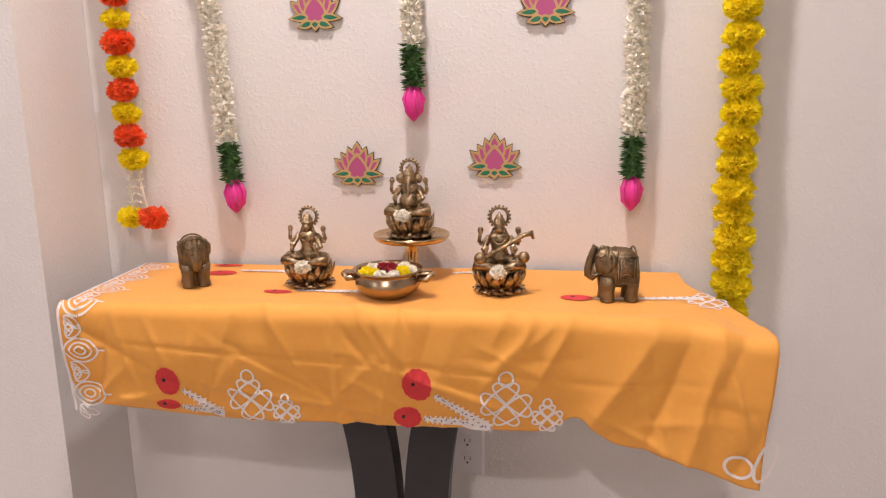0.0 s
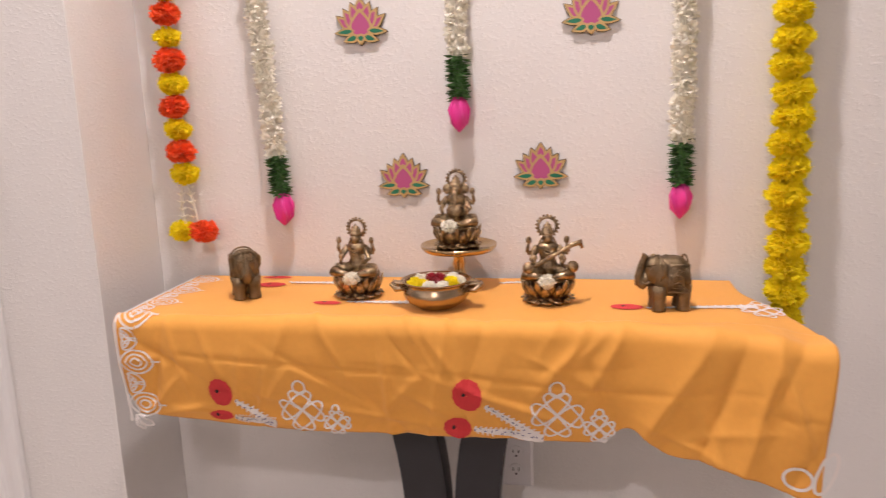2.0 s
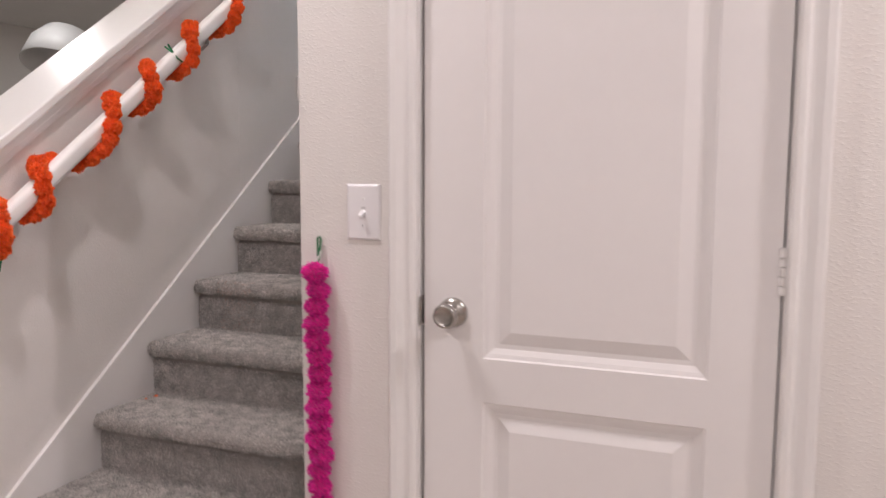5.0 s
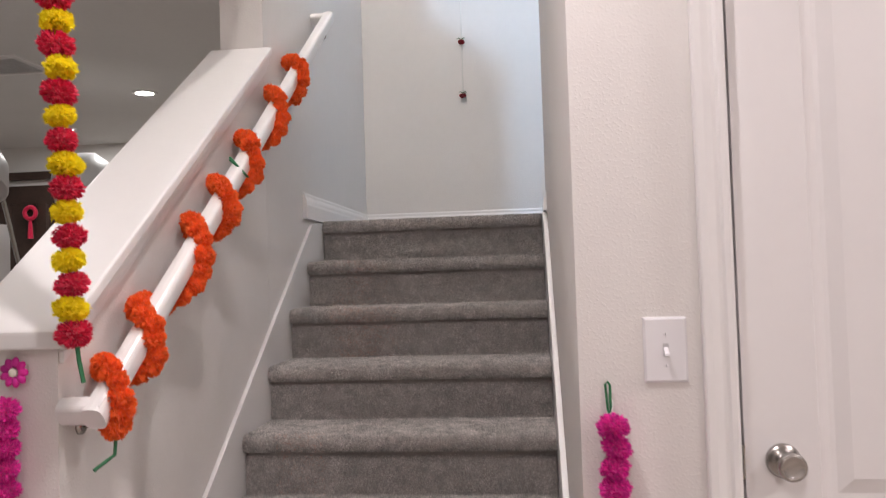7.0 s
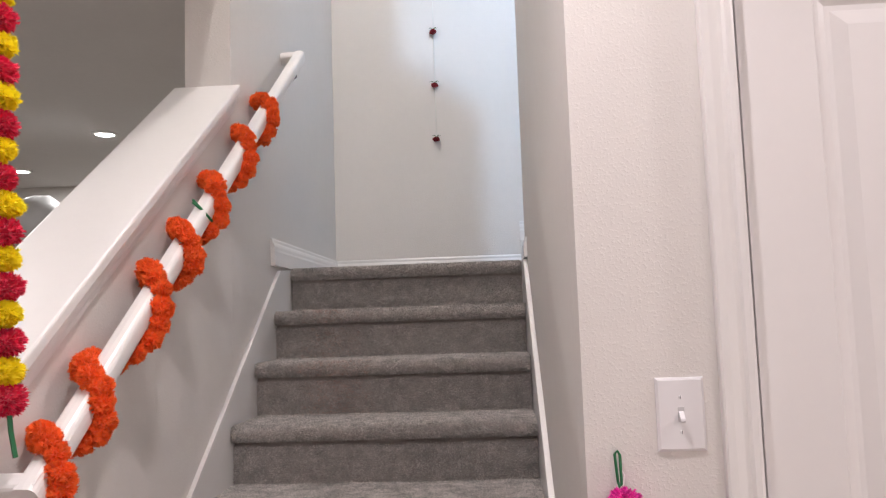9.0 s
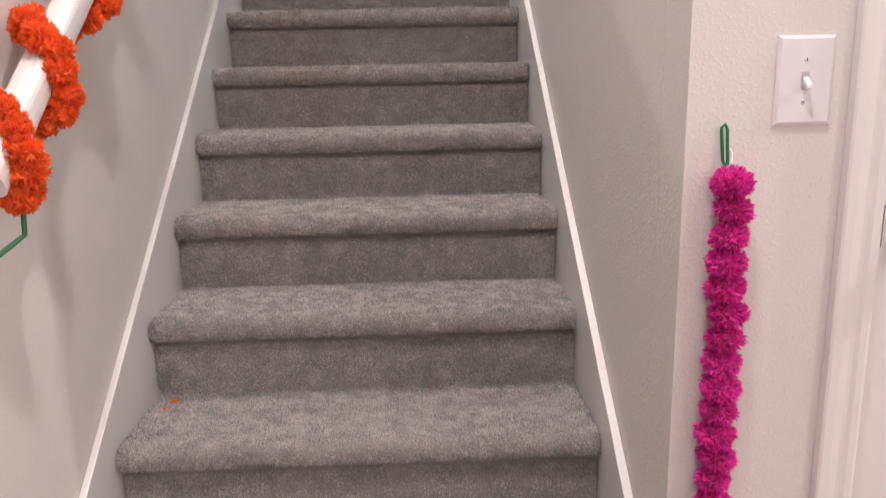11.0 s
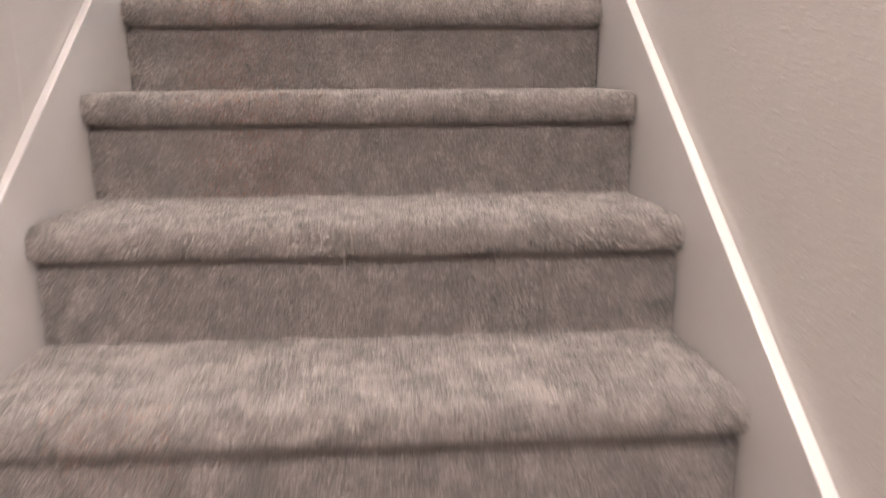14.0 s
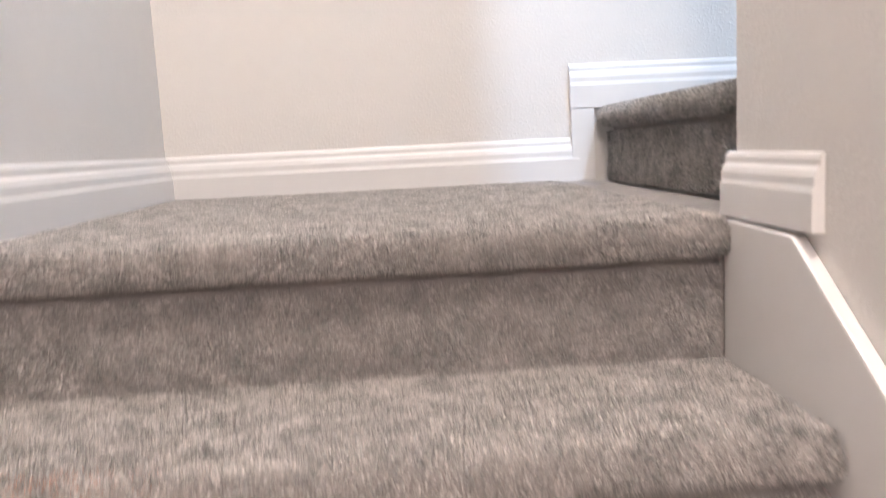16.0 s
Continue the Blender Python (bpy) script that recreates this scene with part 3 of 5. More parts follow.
def curved_leg(sgn):
    """One black bowed leg plate: close to the middle at half height, flaring to top and foot."""
    bm = bmesh.new()
    left, right = [], []
    for i in range(17):
        z = TOPZ - 0.03 - (TOPZ - 0.03) * i / 16
        f = abs(z - 0.36) / 0.40
        inner = 0.004 + 0.075 * f ** 2
        outer = 0.084 + 0.085 * f ** 2
        left.append((sgn * inner, z)), right.append((sgn * outer, z))
    prism(bm, left + right[::-1], "y", -0.075, -0.020, 0.003)
    return bm


for sgn in (-1, 1):
    part("leg", curved_leg(sgn), BLACK, table, "black curved leg", at=pose(0.034, 0, 0))
part("tabletop", boxes((-0.515, 0.50, -0.135, 0.145, TOPZ - 0.03, TOPZ - 0.004), bevel=0.004), DARKWOOD, table)
part("base_plate", boxes((-0.25, 0.25, -0.12, 0.12, 0.001, 0.02), bevel=0.003), BLACK, table)

CX0, CBACK, CR = 1.447, 0.112, 0.018


def sstep(a, b_, x):
    t = min(1, max(0, (x - a) / (b_ - a)))
    return t * t * (3 - 2 * t)


def front_y(x):
    return -0.196 - 0.05 * sstep(2.25, 2.58, x) - 0.012 * sstep(1.60, 1.45, x) * 0


def hem_z(x):
    z = 0.604 - 0.021 * sstep(1.45, 1.72, x)
    z += 0.036 * math.exp(-((x - 2.325) / 0.035) ** 2)
    z -= 0.030 * sstep(2.42, 2.60, x)
    return z


def cloth_base(x, v):
    yf = front_y(x)
    l1 = CBACK - (yf + CR)
    arc = CR * math.pi / 2
    if v < l1:
        return Vector((x, CBACK - v, TOPZ + 0.002)), Vector((0, 0, 1))
    if v < l1 + arc:
        a = (v - l1) / CR
        return Vector((x, yf + CR - CR * math.sin(a), TOPZ + 0.002 - CR + CR * math.cos(a))), Vector((0, -math.sin(a), math.cos(a)))
    return Vector((x, yf, TOPZ + 0.002 - CR - (v - l1 - arc))), Vector((0, -1, 0))


def v_of_z(x, z):
    return CBACK - (front_y(x) + CR) + CR * math.pi / 2 + (TOPZ + 0.002 - CR - z)


def fold(x, v, cx, cv, ang, width, length):
    """A soft crease ridge through (cx, cv)."""
    c, s = math.cos(ang), math.sin(ang)
    a, d = (x - cx) * c + (v - cv) * s, -(x - cx) * s + (v - cv) * c
    return math.exp(-abs(d) / (0.85 * width)) * math.exp(-(a / length) ** 2)


CREASES = [(1.62, 0.36, 1.2, 0.008, 0.05, 0.006), (1.75, 0.33, 2.0, 0.010, 0.05, 0.006), (1.93, 0.42, 1.57, 0.006, 0.12, 0.005), (1.88, 0.46, 0.15, 0.007, 0.20, 0.005),
           (2.20, 0.38, -0.9, 0.010, 0.06, 0.009), (2.28, 0.36, -1.1, 0.012, 0.07, 0.010), (2.12, 0.43, 0.35, 0.010, 0.14, 0.007), (2.38, 0.42, -1.0, 0.022, 0.13, 0.014),
           (2.44, 0.47, -1.25, 0.017, 0.12, -0.013), (2.50, 0.47, -1.35, 0.016, 0.13, 0.014), (2.55, 0.44, -1.9, 0.014, 0.10, 0.010), (1.70, 0.48, 0.1, 0.012, 0.2, 0.006),
           (2.02, 0.35, 1.0, 0.012, 0.07, 0.007), (1.55, 0.47, -0.25, 0.010, 0.10, 0.006), (2.30, 0.55, -0.6, 0.018, 0.09, -0.014), (1.82, 0.40, 0.55, 0.009, 0.09, -0.006),
           (1.78, 0.375, 0.06, 0.0035, 0.26, -0.004), (2.22, 0.40, 0.09, 0.0035, 0.30, -0.004), (1.925, 0.40, 1.55, 0.004, 0.10, 0.006)]


rc = random.Random(12)
for _ in range(46):
    CREASES.append((rc.uniform(1.48, 2.58), rc.uniform(0.28, 0.54), rc.choice([rc.uniform(-0.5, 0.7), rc.uniform(-1.5, -0.6), rc.uniform(0.8, 1.6)]), rc.uniform(0.004, 0.010), rc.uniform(0.03, 0.11), rc.choice([-1, 1]) * rc.uniform(0.003, 0.0075)))


def cloth(x, v, lift=0.0):
    p, n = cloth_base(x, v)
    flat = 1.0 if v > 0.29 else 0.22
    w = sum(h * fold(x, v, a, b_, g, wd, ln) for a, b_, g, wd, ln, h in CREASES)
    w += 0.0055 * noise.noise((x * 7.0, v * 8.0, 1.7)) + 0.003 * noise.noise((x * 19, v * 15, 4.2))
    tail = sstep(2.50, 2.58, x) * sstep(0.12, 0.32, v)
    p = p + n * (w * flat + 0.0062 * flat + lift)
    p.z -= 0.012 * tail
    # the near front hem leans back under the table
    p.y += 0.03 * sstep(0.35, 0.55, v) * (1 - sstep(2.2, 2.5, x))
    return p


def right_edge(v):
    return 2.515 + 0.085 * sstep(0.06, 0.33, v) - 0.012 * sstep(0.35, 0.55, v)


altar_cloth = thing("altar_cloth", 1.98, -0.04, TOPZ, "creased orange printed cotton cloth draped over the console table", "tablecloth")
inv = altar_cloth.matrix_basis.inverted()
bm = bmesh.new()
NU, NV = 250, 120
grid = []
for i in range(NU + 1):
    col = []
    for j in range(NV + 1):
        x = CX0 + (2.6 - CX0) * i / NU
        vmax = v_of_z(x, hem_z(x))
        v = vmax * j / NV
        xx = CX0 + (right_edge(v) - CX0) * i / NU + 0.022 * (1 - sstep(0, 0.08, i / NU)) * sstep(vmax - 0.06, vmax, v)
        col.append(bm.verts.new(inv @ cloth(xx, v)))
    grid.append(col)
for i in range(NU):
    for j in range(NV):
        bm.faces.new((grid[i][j], grid[i][j + 1], grid[i + 1][j + 1], grid[i + 1][j]))
bmesh.ops.recalc_face_normals(bm, faces=bm.faces[:])
bmesh.ops.solidify(bm, geom=bm.faces[:], thickness=0.0012)
part("fabric", bm, CLOTH, altar_cloth, "", True)


def ribbon(bm, pts, width, closed=False):
    """A printed line on the cloth through (x, v) points."""
    pts = [Vector(p) for p in pts]
    n = len(pts)
    vs = []
    for i, p in enumerate(pts):
        a = pts[(i - 1) % n] if closed or i else p
        c = pts[(i + 1) % n] if closed or i < n - 1 else p
        d = c - a
        d = d.normalized() if d.length > 1e-9 else Vector((1, 0))
        s = Vector((-d.y, d.x)) * width / 2
        vs.append([bm.verts.new(inv @ cloth(q.x, max(0.001, q.y), 0.0016)) for q in (p + s, p - s)])
    for i in range(n if closed else n - 1):
        j = (i + 1) % n
        bm.faces.new((vs[i][0], vs[i][1], vs[j][1], vs[j][0]))


def blob(bm, cx, cv, rx, rv, seed, tilt=0.0, lift=0.0016):
    """A printed filled spot with an uneven edge."""
    rings = []
    for f in (0.02, 0.35, 0.7, 1.0):
        ring = []
        for i in range(36):
            a = 2 * math.pi * i / 36
            wob = 1 + 0.05 * noise.noise((math.cos(a) * 3, math.sin(a) * 3, seed)) + 0.025 * math.sin(a * 13)
            dx, dv = rx * f * wob * math.cos(a), rv * f * wob * math.sin(a)
            ring.append(bm.verts.new(inv @ cloth(cx + dx * math.cos(tilt) - dv * math.sin(tilt), max(0.001, cv + dx * math.sin(tilt) + dv * math.cos(tilt)), lift)))
        rings.append(ring)
    for q, s in zip(rings, rings[1:]):
        for i in range(36):
            bm.faces.new((q[i], q[(i + 1) % 36], s[(i + 1) % 36], s[i]))


def loop_pts(cx, cv, rx, rv, n=28, power=1.0, tilt=0.0):
    out_ = []
    for i in range(n):
        a = 2 * math.pi * i / n
        px, pv = rx * math.cos(a), rv * math.copysign(abs(math.sin(a)) ** power, math.sin(a))
        out_.append((cx + px * math.cos(tilt) - pv * math.sin(tilt), cv + px * math.sin(tilt) + pv * math.cos(tilt)))
    return out_


# white border of eye and petal shapes along the left hem
bm = bmesh.new()
ribbon(bm, [(CX0 + 0.004, 0.005 + 0.49 * i / 50) for i in range(51)], 0.005)
for c in [0.045 + 0.083 * i for i in range(6)]:
    bx = CX0 + 0.010
    for s in (1.0, 0.66, 0.34):
        ribbon(bm, loop_pts(bx + 0.026, c, 0.030 * s, 0.022 * s, 26, 1.3), 0.0032, True)
    ribbon(bm, [(bx + 0.052, c), (bx + 0.068, c)], 0.003)
    for sg in (-1, 1):
        ribbon(bm, loop_pts(bx + 0.018, c + sg * 0.033, 0.017, 0.008, 18, 1.2, sg * 0.6), 0.003, True)
        ribbon(bm, loop_pts(bx + 0.010, c + sg * 0.038, 0.013, 0.006, 18, 1.2, sg * 1.2), 0.003, True)
part("border_print", bm, PRINTW, altar_cloth, "white printed border")


def knot(cx, cv, s):
    """Interlaced white line figure."""
    bm = bmesh.new()
    for d in (-1, 1):
        for off in (-0.5, 0.5):
            c, sn = math.cos(d * math.pi / 4), math.sin(d * math.pi / 4)
            ox, ov = -sn * off * s * 0.55, c * off * s * 0.55
            ribbon(bm, loop_pts(cx + ox, cv + ov, s * 0.78, s * 0.26, 40, 0.75, d * math.pi / 4), 0.0036, True)
    ribbon(bm, loop_pts(cx, cv - s * 0.92, s * 0.22, s * 0.27, 20), 0.0036, True)
    part("knot_print", bm, PRINTW, altar_cloth, "white interlaced line print")


def front(x, z):
    return x, v_of_z(x, z)


for x, z, s in ((1.776, 0.624, 0.048), (2.206, 0.634, 0.051), (1.836, 0.603, 0.028), (2.272, 0.612, 0.030)):
    knot(*front(x, z), s)
knot(1.60 + 0.93, 0.20, 0.040)
knot(1.79, 0.03, 0.032)
bm = bmesh.new()
ribbon(bm, loop_pts(*front(2.555, 0.585), 0.020, 0.017, 24), 0.005, True)
ribbon(bm, loop_pts(*front(2.592, 0.60), 0.012, 0.034, 24, 1, 0.3), 0.005, True)
part("loop_print", bm, PRINTW, altar_cloth, "white looped line print")

rnd = random.Random(7)
DOTS = [(*front(1.631, 0.652), 0.021, 0.027), (*front(1.625, 0.606), 0.022, 0.010), (*front(2.062, 0.664), 0.025, 0.029), (*front(2.043, 0.602), 0.023, 0.020),
        (1.640, 0.075, 0.030, 0.016), (1.630, 0.018, 0.030, 0.008), (1.797, 0.200, 0.026, 0.010), (2.318, 0.195, 0.027, 0.015)]
for i, (x, v, rx, rv) in enumerate(DOTS):
    bm = bmesh.new()
    blob(bm, x, v, rx, rv, i * 1.7)
    dot = part("poppy_print", bm, PRINTR, altar_cloth, "red printed poppy")
    bm = bmesh.new()
    blob(bm, x + 0.002 - 0.008, v - 0.002, 0.0028, 0.004, 9.1, 0.4, 0.0024)
    part("poppy_centre", bm, DARK, dot)
for x, v, dx, dv, ln in ((1.655, v_of_z(1.65, 0.636), 0.80, 0.55, 0.115), (2.09, v_of_z(2.09, 0.645), 0.80, 0.52, 0.115), (1.65, v_of_z(1.65, 0.603), 0.93, 0.12, 0.07), (2.07, v_of_z(2.07, 0.600), 0.97, 0.1, 0.10),
                        (1.67, 0.055, 1, -0.03, 0.13), (1.83, 0.19, 1, -0.02, 0.14), (2.35, 0.20, 1, -0.10, 0.17), (2.09, 0.045, 1, -0.22, 0.12)):
    bm, bb = bmesh.new(), bmesh.new()
    m = math.hypot(dx, dv)
    dx, dv = dx / m, dv / m
    vmax = v_of_z(x, hem_z(x)) - 0.004
    for k in range(26):
        f = k / 25
        px, pv = x + dx * ln * f, v + dv * ln * f
        if pv > vmax:
            break
        ribbon(bm, [(px, pv), (px + dx * ln / 20, min(vmax, pv + dv * ln / 20))], 0.007 + 0.010 * f)
        for sg in (-1, 1):
            hx, hv = px + (dx * 0.5 - sg * dv) * (0.007 + 0.006 * f), pv + (dv * 0.5 + sg * dx) * (0.007 + 0.006 * f)
            if hv < vmax and k % 2 == (sg > 0):
                ribbon(bm, [(px, pv), (hx, hv)], 0.0028)
        if k % 2:
            bxx, bv = px + rnd.uniform(-0.004, 0.004), pv + rnd.uniform(-0.004, 0.004)
            if bv < vmax:
                blob(bb, bxx, bv, 0.0022, 0.0010, k, rnd.uniform(0, 3), 0.0028)
    tr = part("feather_print", bm, PRINTW, altar_cloth, "white feathered print")
    part("dash_print", bb, PRINTB, tr, "dark blue dashes")

# ---- flowers ----


def pompom(r, n, seed, wide=0.30, flat=1.0, core=0.66):
    """A paper-like flower: a flattened puff of crinkled, notched petals standing out of a core."""
    rn = random.Random(seed)
    bm = bmesh.new()
    for i in range(n):
        z = 1 - 2 * (i + 0.5) / n
        a = i * 2.39996 + rn.uniform(-0.3, 0.3)
        q = math.sqrt(max(0, 1 - z * z))
        d = Vector((q * math.cos(a), q * math.sin(a), z))
        d = (d + Vector((rn.uniform(-.2, .2), rn.uniform(-.2, .2), rn.uniform(-.2, .2)))).normalized()
        s = d.cross(Vector((rn.uniform(-1, 1), rn.uniform(-1, 1), rn.uniform(-1, 1)))).normalized()
        t = d.cross(s)
        ln, w = r * rn.choice((rn.uniform(0.84, 1.0), rn.uniform(0.9, 1.14))), r * wide * rn.uniform(0.75, 1.25)
        curl = t * r * rn.uniform(-0.22, 0.22)
        pts = [d * r * 0.35 - s * w * 0.25, d * r * 0.35 + s * w * 0.25, d * ln * 0.76 + s * w * 0.55 + curl * 0.4, d * ln * 0.76 - s * w * 0.55 + curl * 0.4,
               d * ln * 1.0 + s * w * 0.62 + curl * 1.3, d * ln * 0.90 + s * w * 0.18 + curl * 0.5, d * ln * 1.02 - s * w * 0.10 + curl * 0.2, d * ln * 0.90 - s * w * 0.3 + curl * 0.7, d * ln * 0.98 - s * w * 0.62 + curl * 1.2]
        v = [bm.verts.new((p.x, p.y, p.z * flat)) for p in pts]
        bm.faces.new((v[0], v[1], v[2], v[3])), bm.faces.new((v[2], v[4], v[5])), bm.faces.new((v[3], v[2], v[5], v[7])), bm.faces.new((v[7], v[5], v[6])), bm.faces.new((v[3], v[7], v[8]))
    bmesh.ops.create_icosphere(bm, subdivisions=2, radius=r * core, matrix=Matrix.Diagonal((1, 1, flat, 1)))
    return bm


def flower_set(material, r, n=230, kinds=3, wide=0.30, flat=0.85):
    return [mesh_of(pompom(r, n, 11 * i + int(r * 9000), wide, flat), material) for i in range(kinds)]


def string_garland(name, x, y, z_top, z_end, sets, spacing, label, name_of, bow=0.0, group="", swing=0.0):
    """Flower balls threaded on a cord, hanging from z_top to z_end."""
    ob = thing(name, x, y, z_end, label, "garland", group)
    rn = random.Random(int(abs(x) * 1000) + 5)
    n = int((z_top - z_end) / spacing)
    pts = []
    for i in range(n + 1):
        z = i * spacing
        px, py = swing * z + 0.004 * rn.uniform(-1, 1) + bow * math.sin(z * 2.2), 0.003 * rn.uniform(-1, 1)
        pts.append((px, py, z))
        me = sets[i % len(sets)]
        part(name_of[i % len(sets)], me[rn.randrange(len(me))], None, ob, at=Matrix.LocRotScale((px, py, z), Euler((rn.uniform(-.25, .25), rn.uniform(-.25, .25), rn.uniform(0, 6.2))), [rn.uniform(0.93, 1.07)] * 3))
    bm = bmesh.new()
    tube(bm, pts, 0.0018, 5)
    part("cord", bm, WHITECORD, ob)
    return ob


YS = flower_set(YELLOW, 0.0350, 320, 3, 0.30, 0.76)
MY, MO = flower_set(YELLOW, 0.0290, 240, 3, 0.28, 0.76), flower_set(REDOR, 0.0300, 200, 3, 0.36, 0.80)
CR_, CY = flower_set(CRIMSON, 0.0335, 480, 3, 0.15, 0.82), flower_set(YELLOW, 0.0325, 280, 3, 0.28, 0.80)
PK = flower_set(PINK, 0.0305, 560, 4, 0.13, 0.78)
OS = flower_set(ORANGE, 0.0305, 230, 4, 0.30, 0.88)

string_garland("yellow_marigold_garland", 2.606, 0.078, 1.95, 0.727, [YS], 0.0445, "thick bright yellow paper marigold garland on the wall", ["yellow_flower"], 0.004, swing=-0.028)
mg = string_garland("marigold_garland", 1.449, 0.088, 1.95, 1.001, [MY, MO], 0.0446, "orange and yellow marigold garland hanging on the wall", ["yellow_flower", "orange_flower"], 0.006, swing=-0.03)
for dx, me, nm in ((-0.022, MY[1], "yellow_flower"), (0.024, MO[1], "orange_flower")):
    part(nm, me, None, mg, at=pose(dx + 0.008, 0, -0.118))
for dx in (-0.012, 0.014):
    bm = bmesh.new()
    tube(bm, [(dx * 0.5, 0, -0.02), (dx, 0, -0.06), (dx * 1.2 + 0.006, 0, -0.108)], 0.0022, 6)
    for i in range(5):
        z = -0.03 - i * 0.015
        for s in range(4):
            a = s * 1.57 + i
            tube(bm, [(dx * 0.8, 0, z), (dx * 0.8 + 0.009 * math.cos(a), 0.009 * math.sin(a), z + 0.006)], [0.0022, 0.0008], 4)
    part("jasmine_strand", bm, JASMINE, mg, "white jasmine bud strand")

string_garland("red_yellow_garland", -0.956, -0.205, CEIL, 1.178, [CR_, CY], 0.0475, "crimson and yellow pompom garland hanging before the knee wall", ["red_flower", "yellow_flower"], 0.006, swing=-0.05)
bm = bmesh.new()
tube(bm, [(-0.948, -0.205, 1.152), (-0.945, -0.205, 1.125), (-0.935, -0.207, 1.082)], 0.0042, 6)
tagged(part("green_tie", bm, GREENWIRE), "green wrapped wire tie under the red and yellow garland", "wire tie")
pg = string_garland("pink_garland", 0.078, YD - 0.034, 0.985, 0.03, [PK], 0.0392, "hot pink pompom garland hanging on the wall by the stairs", ["pink_flower"], 0.006, "pink garlands")
pk2 = string_garland("pink_garland", -1.118, KE - 0.034, 1.045, 0.03, [PK], 0.040, "hot pink pompom garland hanging on the knee wall", ["pink_flower"], 0.004, "pink garlands")
bm = bmesh.new()
tube(bm, [(0.078, YD - 0.030, 0.985), (0.074, YD - 0.012, 1.000), (0.071, YD - 0.008, 1.047), (0.076, YD - 0.008, 1.052), (0.080, YD - 0.008, 1.045), (0.079, YD - 0.02, 0.985)], 0.0026, 6)
tagged(part("wire_hook", bm, GREENWIRE), "dark green twisted wire hook holding the pink garland", "hook")
bm = bmesh.new()
tube(bm, [(0.071, YD - 0.02, 0.985), (0.080, YD - 0.03, 0.998), (0.084, YD - 0.02, 1.012), (0.081, YD - 0.012, 1.02)], 0.0014, 5)
tagged(part("white_thread", bm, WHITECORD), "white knotted thread at the pink garland", "thread")
# small pink and white flower above the second pink garland
bm = bmesh.new()
for i in range(9):
    a = 2 * math.pi * i / 9
    ball(bm, (0.02 * math.cos(a), -0.004, 0.02 * math.sin(a)), (0.012, 0.005, 0.0085), 8, pose(0, 0, 0, 0, -math.degrees(a), 0))
fl = thing("paper_flower", -1.106, KE - 0.012, 1.100, "pink and white paper flower on the knee wall", "flower")
part("petals", bm, PINK, fl, "", True)
bm = bmesh.new()
ball(bm, (0, -0.008, 0), (0.009, 0.005, 0.009), 10)
part("centre", bm, JASMINE, fl, "pale centre")


